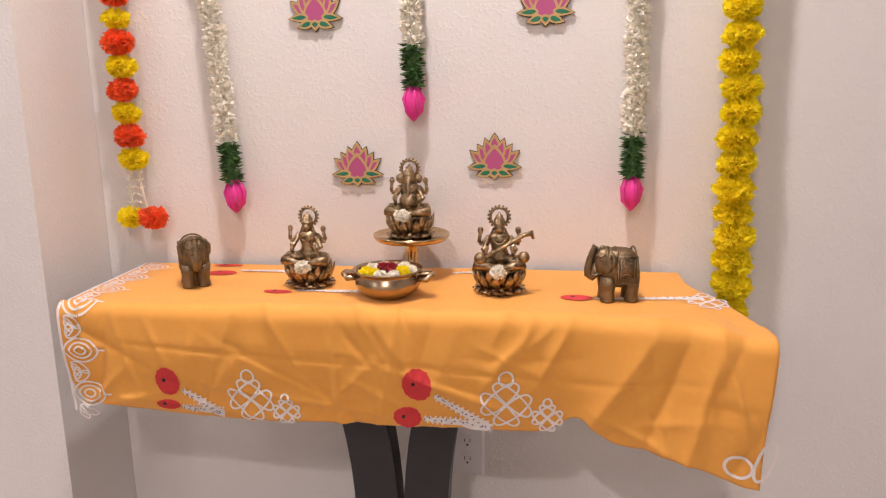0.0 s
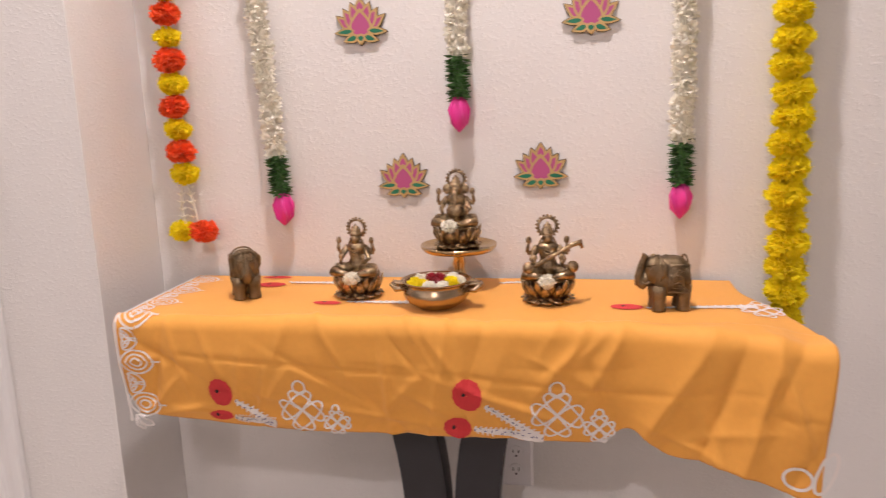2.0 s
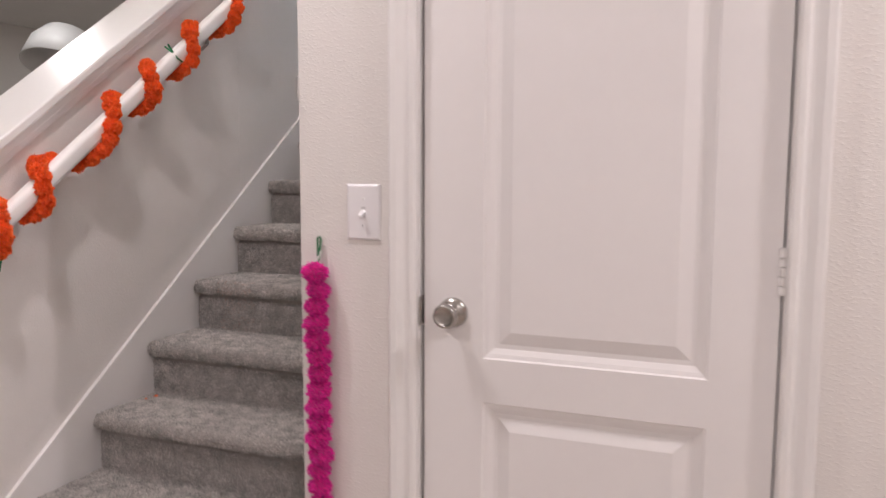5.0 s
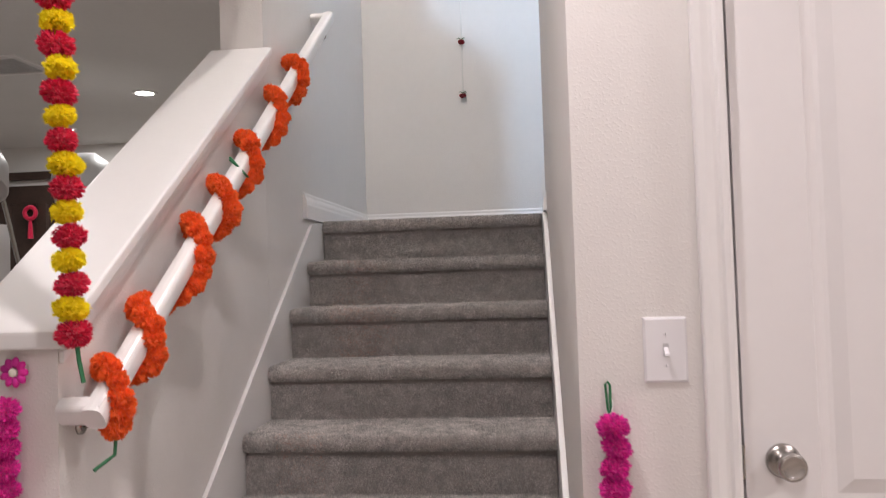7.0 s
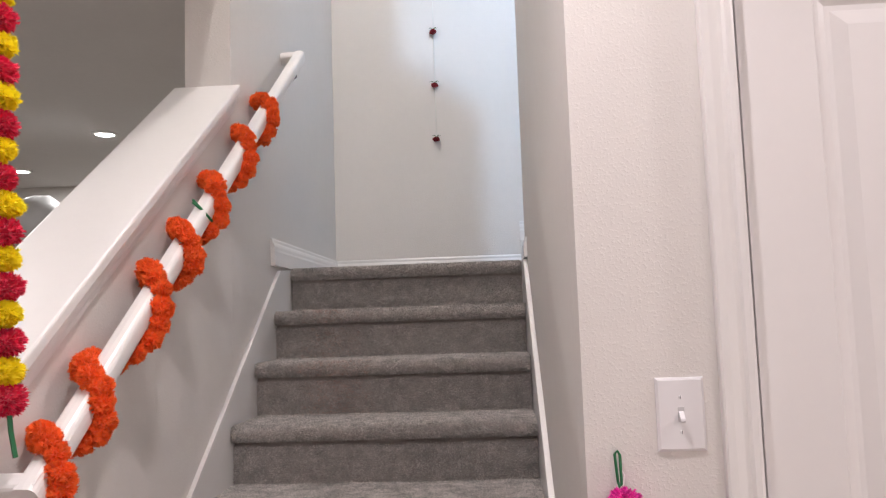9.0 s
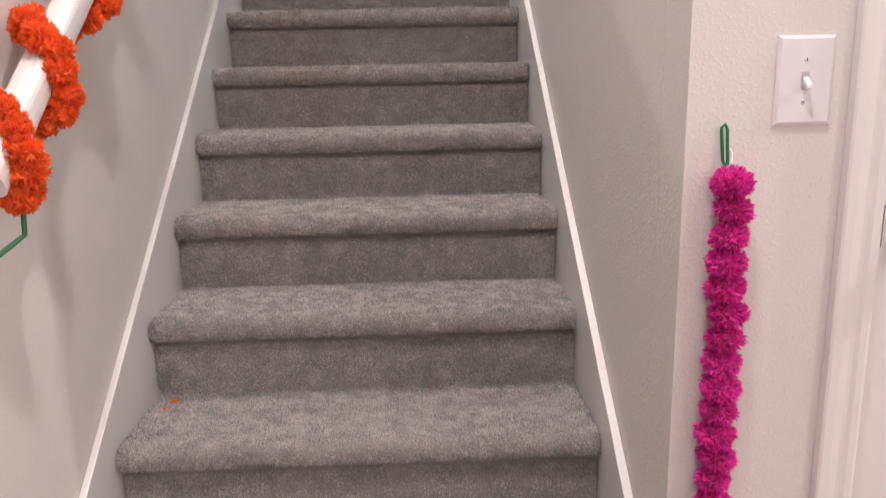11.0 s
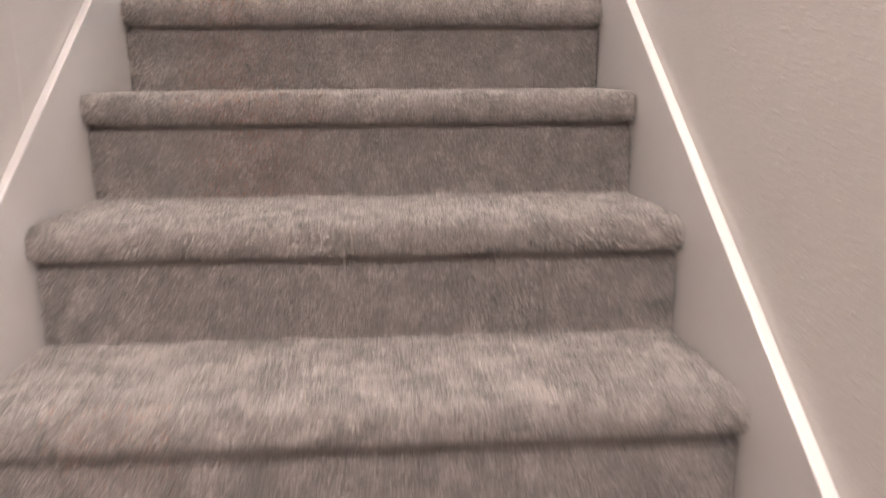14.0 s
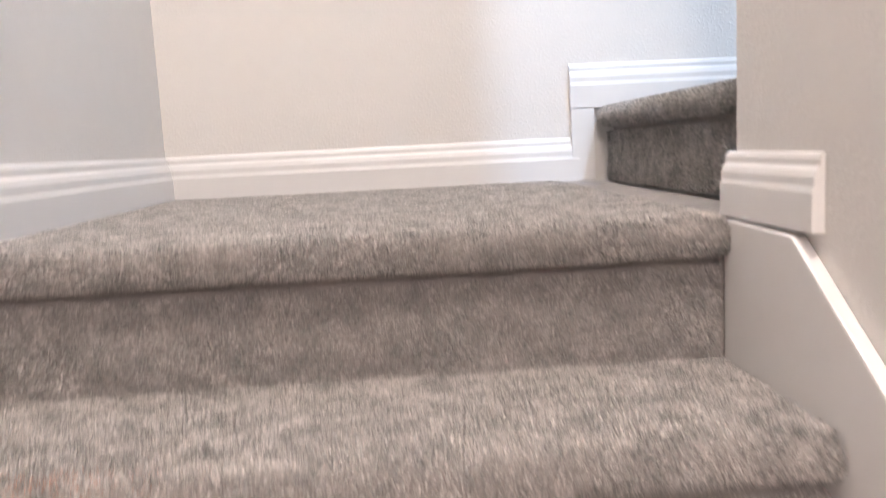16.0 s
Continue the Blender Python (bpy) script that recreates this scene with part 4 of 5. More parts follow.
def jasmine_garland(x, z_bud, length, seed):
    """White jasmine rope, a cuff of green leaves, and a pink bud at its end."""
    y = 0.095
    rn = random.Random(seed)
    ob = thing("jasmine_garland", x, y, z_bud, "white jasmine garland with green leaves and a pink bud", "garland", "jasmine garlands")
    lean = -0.06 if x < 1.8 else (0.0 if x > 2.3 else 0)
    bm = bmesh.new()
    zl0, zl1 = 0.062, 0.140
    n = int(length * 2300)
    for i in range(n):
        z = zl1 + (length - zl1) * i / n
        a = rn.uniform(0, 6.283)
        d = Vector((math.cos(a), math.sin(a), rn.uniform(-0.15, 0.55))).normalized()
        s = d.cross(Vector((rn.uniform(-1, 1), rn.uniform(-1, 1), rn.uniform(-1, 1)))).normalized()
        c = Vector((lean * z + 0.002 * math.sin(z * 60), 0, z)) + d * rn.uniform(0.006, 0.011)
        ln, w = rn.uniform(0.011, 0.0175), rn.uniform(0.0030, 0.0056)
        t = d.cross(s) * 0.0035
        v = [bm.verts.new(p) for p in (c - s * w * 0.4, c + s * w * 0.4, c + d * ln * 0.6 + s * w + t, c + d * ln * 0.6 - s * w + t, c + d * ln + t * rn.uniform(-1, 1))]
        bm.faces.new((v[0], v[1], v[2], v[3])), bm.faces.new((v[3], v[2], v[4]))
    tube(bm, [(lean * z, 0, z) for z in (zl1, (zl1 + length) / 2, length)], 0.010, 8)
    part("jasmine_flowers", bm, JASMINE, ob, "white jasmine rope")["kind"] = "stuff"
    bm = bmesh.new()
    for i in range(190):
        z = zl0 + (zl1 - zl0) * i / 190
        a = i * 2.4 + rn.uniform(-.3, .3)
        d = Vector((math.cos(a), math.sin(a), rn.uniform(-0.45, 0.15))).normalized()
        s = (d.cross(Vector((0, 0, 1))) + Vector((0, 0, rn.uniform(-0.9, 0.9)))).normalized()
        c = Vector((lean * z, 0, z + 0.004)) + d * 0.006
        ln, w = rn.uniform(0.017, 0.023), rn.uniform(0.0035, 0.0050)
        k = d.cross(s) * 0.002
        v = [bm.verts.new(p) for p in (c, c + d * ln * 0.45 + s * w + k, c + d * ln, c + d * ln * 0.45 - s * w + k)]
        bm.faces.new((v[0], v[1], v[2])), bm.faces.new((v[0], v[2], v[3]))
    tube(bm, [(lean * zl0, 0, zl0 - 0.004), (lean * zl1, 0, zl1)], 0.010, 8)
    part("leaves", bm, LEAFM, ob, "dark green leaf cuff")["kind"] = "stuff"
    bm = bmesh.new()
    lathe(bm, [(0.010, 0.066), (0.0165, 0.054), (0.0190, 0.040), (0.0170, 0.026), (0.012, 0.012), (0.004, 0.003), (0.001, 0.0)], 20, Matrix.Translation((lean * 0.03, 0, 0)), 0.05, 5)
    for i in range(5):
        a = i * 1.257
        tube(bm, [Vector((0.012 * math.cos(a), 0.012 * math.sin(a), 0.062)), Vector((0.0195 * math.cos(a), 0.0195 * math.sin(a), 0.042)), Vector((0.016 * math.cos(a + .3), 0.016 * math.sin(a + .3), 0.018)), Vector((0.002, 0, 0.001))], [0.004, 0.008, 0.006, 0.001], 6, 0.4)
    part("bud", bm, BUDM, ob, "magenta lotus bud", True)
    return ob


jasmine_garland(1.655, 0.893, 0.515, 3)
jasmine_garland(2.016, 1.070, 0.515, 5)
jasmine_garland(2.420, 0.903, 0.515, 9)

# ---- lotus plaques ----


def petal2d(cx, cz, ang, ln, w, n=12):
    """A pointed petal outline from its foot."""
    out_ = []
    for i in range(2 * n):
        f = i / n if i <= n else (2 * n - i) / n
        sg = 1 if i <= n else -1
        half = w * math.sin(math.pi * f ** 0.72) ** 0.9 * 0.5 if 0 < f < 1 else 0
        px, pz = sg * half, ln * f
        out_.append((cx + px * math.cos(ang) + pz * math.sin(ang), cz - px * math.sin(ang) + pz * math.cos(ang)))
    return out_


# (foot x, foot z, tip x, tip z, width) in half-millimetre units about the plaque's middle
PETALS = [(0, 30, 0, 98, 42), (25, -25, 94, 33, 40), (-25, -25, -94, 33, 40), (15, -22, 66, 57, 46), (-15, -22, -66, 57, 46),
          (8, -5, 37, 79, 44), (-8, -5, -37, 79, 44), (0, -56, 0, 58, 88)]
SEPALS = [(24, -24, 102, -30, 30), (-24, -24, -102, -30, 30), (8, -44, 68, -62, 32), (-8, -44, -68, -62, 32), (0, -34, 0, -76, 36)]


def plaque_petal(spec, s, inset=0.0):
    """Outline of one petal, drawn in by inset on every side."""
    x0, z0, x1, z1, w = [v * 0.00051 * s for v in spec]
    ln, a = math.hypot(x1 - x0, z1 - z0), math.atan2(x1 - x0, z1 - z0)
    return petal2d(x0 + math.sin(a) * inset * 1.3, z0 + math.cos(a) * inset * 1.3, a, ln - inset * 3.2, w - inset * 2)


def flat_shape(bm, pts, y, depth):
    prism(bm, pts, "y", y, y - depth)


def lotus(x, z, s):
    ob = thing("lotus_plaque", x, 0.1295, z, "gold-edged wooden lotus plaque with magenta petals on the wall", "wall decoration", "lotus plaques")
    shapes = PETALS + SEPALS
    # dark backing, a little larger than each petal
    bm = bmesh.new()
    for i, p in enumerate(shapes):
        flat_shape(bm, plaque_petal(p, s, -0.0011), -0.0002 * i, 0.0025)
    part("backing", bm, DARKRIM, ob, "dark outer edge")
    bm = bmesh.new()
    for i, p in enumerate(shapes):
        flat_shape(bm, plaque_petal(p, s), -0.0028 - 0.0003 * i, 0.0026)
    part("gold_outline", bm, LOTUSW, ob)
    bm = bmesh.new()
    for i, p in enumerate(PETALS):
        flat_shape(bm, plaque_petal(p, s, 0.0042), -0.0052 - 0.0003 * i, 0.0004)
    part("petal_inlay", bm, LOTUSP, ob, "magenta petals")
    bm = bmesh.new()
    for i, p in enumerate(SEPALS):
        flat_shape(bm, plaque_petal(p, s, 0.0036), -0.0052 - 0.0003 * (i + len(PETALS)), 0.0004)
    part("leaf_inlay", bm, LOTUSG, ob, "green leaves")
    return ob


for x, z, s in ((1.826, 1.278, 1.0), (2.259, 1.278, 1.0), (1.897, 0.981, 0.97), (2.166, 0.996, 0.98), (1.633, 1.462, 1.0), (2.016, 1.62, 1.0), (2.420, 1.445, 1.0)):
    lotus(x, z, s)

# ---- brass figures ----


def lotus_seat(bm, r, h):
    """Round base with bead feet and three rings of pointed petals opening outwards."""
    lathe(bm, [(r * 0.70, 0), (r * 0.74, h * 0.10), (r * 0.58, h * 0.30), (r * 0.66, h * 0.8), (r * 0.78, h), (r * 0.5, h * 1.02)], 32)
    for n, turn, r0, r1, z0, z1, w in ((11, 0.5, 0.60, 1.02, 0.24, 1.04, 0.20), (11, 0.0, 0.64, 1.00, 0.18, 0.86, 0.21), (13, 0.5, 0.72, 1.00, 0.26, 0.10, 0.15)):
        for i in range(n):
            a = 2 * math.pi * (i + turn) / n
            ca, sa = math.cos(a), math.sin(a)
            pts = []
            for f, bulge in ((0, 0), (0.25, 0.10), (0.5, 0.13), (0.75, 0.09), (0.92, 0.03), (1.0, 0.03)):
                rr = r * (r0 + (r1 - r0) * f + bulge * 0.7)
                pts.append((rr * ca, rr * sa, h * (z0 + (z1 - z0) * f)))
            rings = []
            for p, wd in zip(pts, (0.45, 0.92, 1.0, 0.75, 0.32, 0.03)):
                p, t, o = Vector(p), Vector((-sa, ca, 0)) * r * w * wd, Vector((ca, sa, 0)) * r * 0.05 * min(1, wd * 1.5)
                rings.append([bm.verts.new(p - t), bm.verts.new(p - t * 0.5 + o), bm.verts.new(p + o * 1.4), bm.verts.new(p + t * 0.5 + o), bm.verts.new(p + t), bm.verts.new(p - o)])
            for q, s in zip(rings, rings[1:]):
                for k in range(6):
                    bm.faces.new((q[k], q[(k + 1) % 6], s[(k + 1) % 6], s[k]))
            bm.faces.new(rings[0][::-1]), bm.faces.new(rings[-1])
    for i in range(12):
        a = 2 * math.pi * i / 12
        ball(bm, (r * 0.78 * math.cos(a), r * 0.78 * math.sin(a), h * 0.09), (r * 0.16, r * 0.16, h * 0.10), 8)


def halo(bm, c, r, n=18):
    pts = [(c[0] + r * math.sin(2 * math.pi * i / 28), c[1], c[2] + r * math.cos(2 * math.pi * i / 28)) for i in range(29)]
    tube(bm, pts, r * 0.17, 8)
    for i in range(n):
        a = 2 * math.pi * i / n
        ball(bm, (c[0] + r * 1.22 * math.sin(a), c[1], c[2] + r * 1.22 * math.cos(a)), r * 0.15, 6)


def seated_figure(name, x, y, z, h, seat_r, label, trunk=False, lute=False, rz=0):
    """A seated crowned figure on a lotus seat: one solid casting."""
    bm = bmesh.new()
    sh = h * 0.27
    lotus_seat(bm, seat_r, sh)
    u = h - sh
    z0 = sh
    for sg in (-1, 1):
        tube(bm, [(sg * u * 0.08, -u * 0.02, z0 + u * 0.10), (sg * u * 0.30, -u * 0.10, z0 + u * 0.10), (sg * u * 0.34, -u * 0.20, z0 + u * 0.08), (sg * u * 0.06, -u * 0.30, z0 + u * 0.05)], [u * 0.10, u * 0.105, u * 0.085, u * 0.05], 10)
        for k in range(4):
            f = 0.14 + 0.05 * k
            tube(bm, [(sg * u * f, -u * 0.02 - u * 0.05 * k, z0 + u * 0.205 - u * 0.012 * k), (sg * u * (f + 0.03), -u * 0.14 - u * 0.03 * k, z0 + u * 0.16)], u * 0.012, 5)
    wide = 1.25 if trunk else 1.0
    lathe(bm, [(u * 0.17 * wide, z0 + u * 0.06), (u * 0.15 * wide, z0 + u * 0.18), (u * 0.115 * wide, z0 + u * 0.28), (u * 0.15, z0 + u * 0.42), (u * 0.17, z0 + u * 0.48), (u * 0.07, z0 + u * 0.54)], 20, Matrix.Diagonal((1, 0.72, 1, 1)))
    for k in range(3):
        tube(bm, [(u * (0.05 + 0.03 * k) * math.sin(a), -u * (0.085 + 0.012 * k) * math.cos(a) - u * 0.01, z0 + u * 0.50 - u * (0.04 + 0.045 * k) * math.cos(a)) for a in [-1.4 + 0.35 * i for i in range(9)]], u * 0.012, 5)
    hz = z0 + u * 0.60
    ball(bm, (0, -u * 0.02, hz), (u * (0.115 if trunk else 0.085), u * 0.095, u * 0.105), 14)
    lathe(bm, [(u * 0.10, hz + u * 0.05), (u * 0.105, hz + u * 0.075), (u * 0.085, hz + u * 0.09), (u * 0.085, hz + u * 0.13), (u * 0.06, hz + u * 0.15), (u * 0.06, hz + u * 0.185), (u * 0.03, hz + u * 0.20), (u * 0.01, hz + u * 0.235)], 16)
    halo(bm, (0, u * 0.06, hz + u * 0.155), u * 0.135)
    for k in range(6):
        for sg in (-1, 1):
            ball(bm, (sg * u * (0.09 + 0.012 * k), 0, hz - u * 0.02 - u * 0.03 * k), u * 0.022, 6)
    if trunk:
        for sg in (-1, 1):
            ball(bm, (sg * u * 0.15, 0, hz), (u * 0.075, u * 0.02, u * 0.085), 10)
        tube(bm, [(0, -u * 0.10, hz - u * 0.01), (0, -u * 0.15, hz - u * 0.10), (u * 0.015, -u * 0.165, hz - u * 0.22), (-u * 0.02, -u * 0.18, hz - u * 0.31), (-u * 0.06, -u * 0.19, hz - u * 0.30)], [u * 0.05, u * 0.042, u * 0.034, u * 0.026, u * 0.016], 10)
        ball(bm, (0, -u * 0.10, z0 + u * 0.24), (u * 0.16, u * 0.12, u * 0.14), 14)
    # arms
    for sg in (-1, 1):
        tube(bm, [(sg * u * 0.15, 0, z0 + u * 0.46), (sg * u * 0.25, 0.0, z0 + u * 0.36), (sg * u * 0.30, -u * 0.03, z0 + u * 0.40), (sg * u * 0.285, -u * 0.05, z0 + u * 0.53)], [u * 0.05, u * 0.042, u * 0.034, u * 0.026], 8)
        ball(bm, (sg * u * 0.28, -u * 0.05, z0 + u * 0.57), (u * 0.045, u * 0.03, u * 0.06), 8)
        tube(bm, [(sg * u * 0.15, -u * 0.03, z0 + u * 0.44), (sg * u * 0.24, -u * 0.09, z0 + u * 0.28), (sg * u * 0.20, -u * 0.22, z0 + u * 0.24), (sg * u * 0.19, -u * 0.24, z0 + u * 0.32)], [u * 0.045, u * 0.04, u * 0.03, u * 0.025], 8)
        ball(bm, (sg * u * 0.19, -u * 0.24, z0 + u * 0.34), (u * 0.035, u * 0.02, u * 0.045), 8)
        for k in range(3):
            ball(bm, (sg * u * (0.24 + 0.02 * k), -0.002, z0 + u * (0.385 - 0.012 * k)), u * 0.03, 6)
    if lute:
        tube(bm, [(-u * 0.30, -u * 0.25, z0 + u * 0.16), (0, -u * 0.22, z0 + u * 0.32), (u * 0.36, -u * 0.17, z0 + u * 0.52), (u * 0.47, -u * 0.15, z0 + u * 0.55), (u * 0.50, -u * 0.15, z0 + u * 0.46)], [u * 0.035, u * 0.03, u * 0.035, u * 0.05, u * 0.02], 8)
        ball(bm, (-u * 0.28, -u * 0.23, z0 + u * 0.18), (u * 0.10, u * 0.08, u * 0.10), 10)
        ball(bm, (u * 0.36, -u * 0.22, z0 + u * 0.20), (u * 0.09, u * 0.08, u * 0.09), 10)
    ob = tagged(part(name, bm, BRASS, None, "", True), label, "figurine", "brass figurines")
    ob.matrix_basis = pose(x, y, z, 0, 0, rz)
    return ob


CT = TOPZ + 0.005               # cloth top
seated_figure("goddess_figurine", 1.841, -0.035, CT, 0.152, 0.044, "antique brass seated goddess figurine on a lotus seat", rz=-4)
seated_figure("lute_goddess_figurine", 2.186, -0.050, CT, 0.158, 0.045, "antique brass seated goddess figurine playing a lute", lute=True, rz=4)

# pedestal dish
DY = 0.045
STZ = 0.861
dish = thing("pedestal_dish", 2.016, DY, CT, "polished brass footed dish under the elephant-headed figurine", "pedestal dish")
bm = bmesh.new()
lathe(bm, [(0.066, STZ - CT - 0.006), (0.071, STZ - CT), (0.0715, STZ - CT + 0.005), (0.069, STZ - CT + 0.0045), (0.062, STZ - CT), (0.001, STZ - CT)], 48)
part("plate", bm, BRIGHT, dish, "", True)
bm = bmesh.new()
lathe(bm, [(0.040, 0), (0.040, 0.004), (0.030, 0.010), (0.014, 0.022), (0.010, 0.035), (0.012, 0.045), (0.010, 0.055), (0.018, 0.066), (0.050, STZ - CT - 0.004)], 32)
part("foot", bm, BRIGHT, dish, "", True)
seated_figure("elephant_god_figurine", 2.014, DY, STZ, 0.153, 0.044, "antique brass elephant-headed seated figurine on a footed dish", trunk=True)


def rose(name, x, y, z, r, mat, label, n=60):
    rn = random.Random(int(x * 9999))
    bm = pompom(r, n, int(x * 999), 0.55, 0.8, 0.7)
    ob = tagged(part(name, bm, mat), label, "flower")
    ob.matrix_basis = pose(x, y, z)
    return ob


rose("white_flower", 1.841, -0.078, CT + 0.042, 0.0155, JASMINE, "small white cloth flower resting on the figurine's lap", 90)
rose("white_flower", 2.186, -0.093, CT + 0.044, 0.0155, JASMINE, "small cream cloth flower resting on the figurine's lap", 90)
rose("white_flower", 2.008, 0.000, STZ + 0.046, 0.0155, JASMINE, "small cream cloth flower resting on the figurine's lap", 90)

# flower bowl
bowl = thing("brass_bowl", 1.998, -0.095, CT, "wide bronze bowl with side handles holding flowers", "bowl")
bm = bmesh.new()
lathe(bm, [(0.036, 0), (0.042, 0.003), (0.056, 0.012), (0.064, 0.024), (0.0635, 0.033), (0.057, 0.040), (0.056, 0.043), (0.066, 0.0495), (0.069, 0.052), (0.066, 0.0525), (0.055, 0.046), (0.054, 0.036), (0.05, 0.030), (0.001, 0.030)], 48)
part("body", bm, BOWLM, bowl, "", True)
for sg in (-1, 1):
    bm = bmesh.new()
    tube(bm, [(sg * 0.060, -0.012, 0.036), (sg * 0.078, -0.013, 0.034), (sg * 0.086, -0.007, 0.042), (sg * 0.086, 0.007, 0.042), (sg * 0.078, 0.013, 0.034), (sg * 0.060, 0.012, 0.036)], [0.005, 0.0055, 0.0062, 0.0062, 0.0055, 0.005], 8)
    box(bm, min(sg * 0.062, sg * 0.083), max(sg * 0.062, sg * 0.083), -0.009, 0.009, 0.041, 0.047, 0.002)
    part("handle", bm, BOWLM, bowl, "", True)
bowl.scale = (0.88, 0.88, 0.92)
FLOWERS = [(0, 0.0, 0.023, ROSER, "red"), (-0.034, 0.020, 0.016, JASMINE, "white"), (0.028, 0.026, 0.016, JASMINE, "white"), (-0.040, -0.008, 0.015, YELLOW, "yellow"), (-0.024, -0.022, 0.015, YELLOW, "yellow"),
           (0.030, -0.004, 0.016, YELLOW, "yellow"), (0.044, 0.010, 0.013, JASMINE, "white"), (-0.006, -0.036, 0.014, JASMINE, "white"), (0.018, -0.032, 0.013, JASMINE, "white"), (-0.012, 0.034, 0.015, JASMINE, "white")]
for fx, fy, fr, fm, col in FLOWERS:
    rose(col + "_flower", 1.998 + fx * 0.88, -0.095 + fy * 0.88, CT + 0.042, fr * 0.92, fm, "small " + col + " cloth flower floating in the bronze bowl", 70)


def elephant(x, y, z, h, rz, label):
    """A small stocky carved elephant with raised trunk and saddle cloth: one casting."""
    bm = bmesh.new()
    u = h

    def lump(c, r, p=0.75, seg=24):
        """A rounded block: a ball pushed towards a box."""
        made = bmesh.ops.create_uvsphere(bm, u_segments=seg, v_segments=seg * 2 // 3, radius=1)
        for v in made["verts"]:
            v.co = Vector([u * (c[k] + r[k] * math.copysign(abs(v.co[k]) ** p, v.co[k])) for k in range(3)])

    lump((-0.10, 0, 0.60), (0.35, 0.27, 0.37))
    lump((0.17, 0, 0.70), (0.20, 0.20, 0.27), 0.85)
    for lx in (-0.31, 0.12):
        for ly in (-0.14, 0.14):
            lathe(bm, [(u * 0.13, 0), (u * 0.135, u * 0.03), (u * 0.115, u * 0.05), (u * 0.13, u * 0.07), (u * 0.115, u * 0.09), (u * 0.125, u * 0.11), (u * 0.115, u * 0.13), (u * 0.13, u * 0.26), (u * 0.15, u * 0.45)], 14, Matrix.Translation((lx * u, ly * u, 0)))
    for sg in (-1, 1):
        # ear, tusk, eye and brow
        tube(bm, [(u * 0.10, sg * u * 0.215, u * 0.92), (u * 0.03, sg * u * 0.25, u * 0.82), (u * 0.05, sg * u * 0.25, u * 0.66), (u * 0.13, sg * u * 0.22, u * 0.54)], [u * 0.04, u * 0.085, u * 0.075, u * 0.02], 10, 0.5)
        tube(bm, [(u * 0.24, sg * u * 0.10, u * 0.54), (u * 0.35, sg * u * 0.12, u * 0.47), (u * 0.41, sg * u * 0.11, u * 0.50)], [u * 0.035, u * 0.028, u * 0.01], 8)
        ball(bm, (u * 0.29, sg * u * 0.16, u * 0.76), u * 0.025, 8)
        tube(bm, [(u * 0.35, sg * u * 0.08, u * 0.80), (u * 0.28, sg * u * 0.17, u * 0.83), (u * 0.19, sg * u * 0.20, u * 0.86)], u * 0.016, 6)
        # saddle cloth: bordered panel with a raised scroll and a fringe
        ys = sg * u * 0.272
        box(bm, -u * 0.38, -u * 0.02, min(ys, ys - sg * u * 0.03), max(ys, ys - sg * u * 0.03), u * 0.36, u * 0.86)
        for g in (0.0, 0.045):
            q = [(-0.37 + g, 0.38 + g), (-0.03 - g, 0.38 + g), (-0.03 - g, 0.84 - g), (-0.37 + g, 0.84 - g), (-0.37 + g, 0.38 + g)]
            tube(bm, [(u * a, ys, u * c) for a, c in q], u * 0.020, 5)
        for k in range(3):
            zc = 0.48 + 0.13 * k
            tube(bm, [(u * (-0.20 + (0.10 - 0.010 * i) * math.cos(i * 0.75 + k)), ys, u * (zc + (0.055 - 0.0055 * i) * math.sin(i * 0.75 + k))) for i in range(10)], u * 0.020, 5)
        for k in range(9):
            ball(bm, (u * (-0.37 + 0.0425 * k), ys, u * 0.345), u * 0.022, 6)
    # crest band over the back and head ornament
    for bx in (-0.36, -0.03, 0.10):
        tube(bm, [(u * bx, u * 0.25 * math.sin(a), u * (0.63 + 0.345 * math.cos(a) ** 0.6 if abs(a) < 1.5 else 0.63)) for a in [-1.3 + 0.26 * i for i in range(11)]], u * 0.018, 6)
    ball(bm, (u * 0.20, 0, u * 0.96), (u * 0.06, u * 0.06, u * 0.05), 10)
    tr = [(0.27, 0.64), (0.34, 0.50), (0.40, 0.43), (0.455, 0.47), (0.465, 0.58), (0.44, 0.72), (0.40, 0.85), (0.355, 0.96), (0.33, 1.0)]
    tube(bm, [(u * a, 0, u * c) for a, c in tr], [u * w for w in (0.13, 0.105, 0.085, 0.075, 0.068, 0.062, 0.056, 0.054, 0.06)], 14)
    for (a, c), (a2, c2) in zip(tr[2:], tr[3:]):
        for f in (0.0, 0.5):
            ca, cc = a + (a2 - a) * f, c + (c2 - c) * f
            dv = Vector((a2 - a, 0, c2 - c)).normalized()
            lathe(bm, [(u * 0.060, -u * 0.006), (u * 0.074, 0), (u * 0.060, u * 0.006)], 12, Matrix.Translation((u * ca, 0, u * cc)) @ dv.to_track_quat("Z", "Y").to_matrix().to_4x4())
    tube(bm, [(-u * 0.43, 0, u * 0.72), (-u * 0.47, 0, u * 0.50), (-u * 0.45, 0, u * 0.28)], [u * 0.03, u * 0.02, u * 0.035], 6)
    ob = tagged(part("elephant_statuette", bm, OLDBRASS, None, "", True), label, "statuette", "elephant statuettes")
    ob.matrix_basis = pose(x, y, z, 0, 0, rz)
    return ob


elephant(1.631, -0.055, CT, 0.091, -60, "carved brass elephant statuette with raised trunk, facing outwards")
elephant(2.377, -0.085, CT, 0.091, 188, "carved brass elephant statuette with raised trunk, standing side-on")

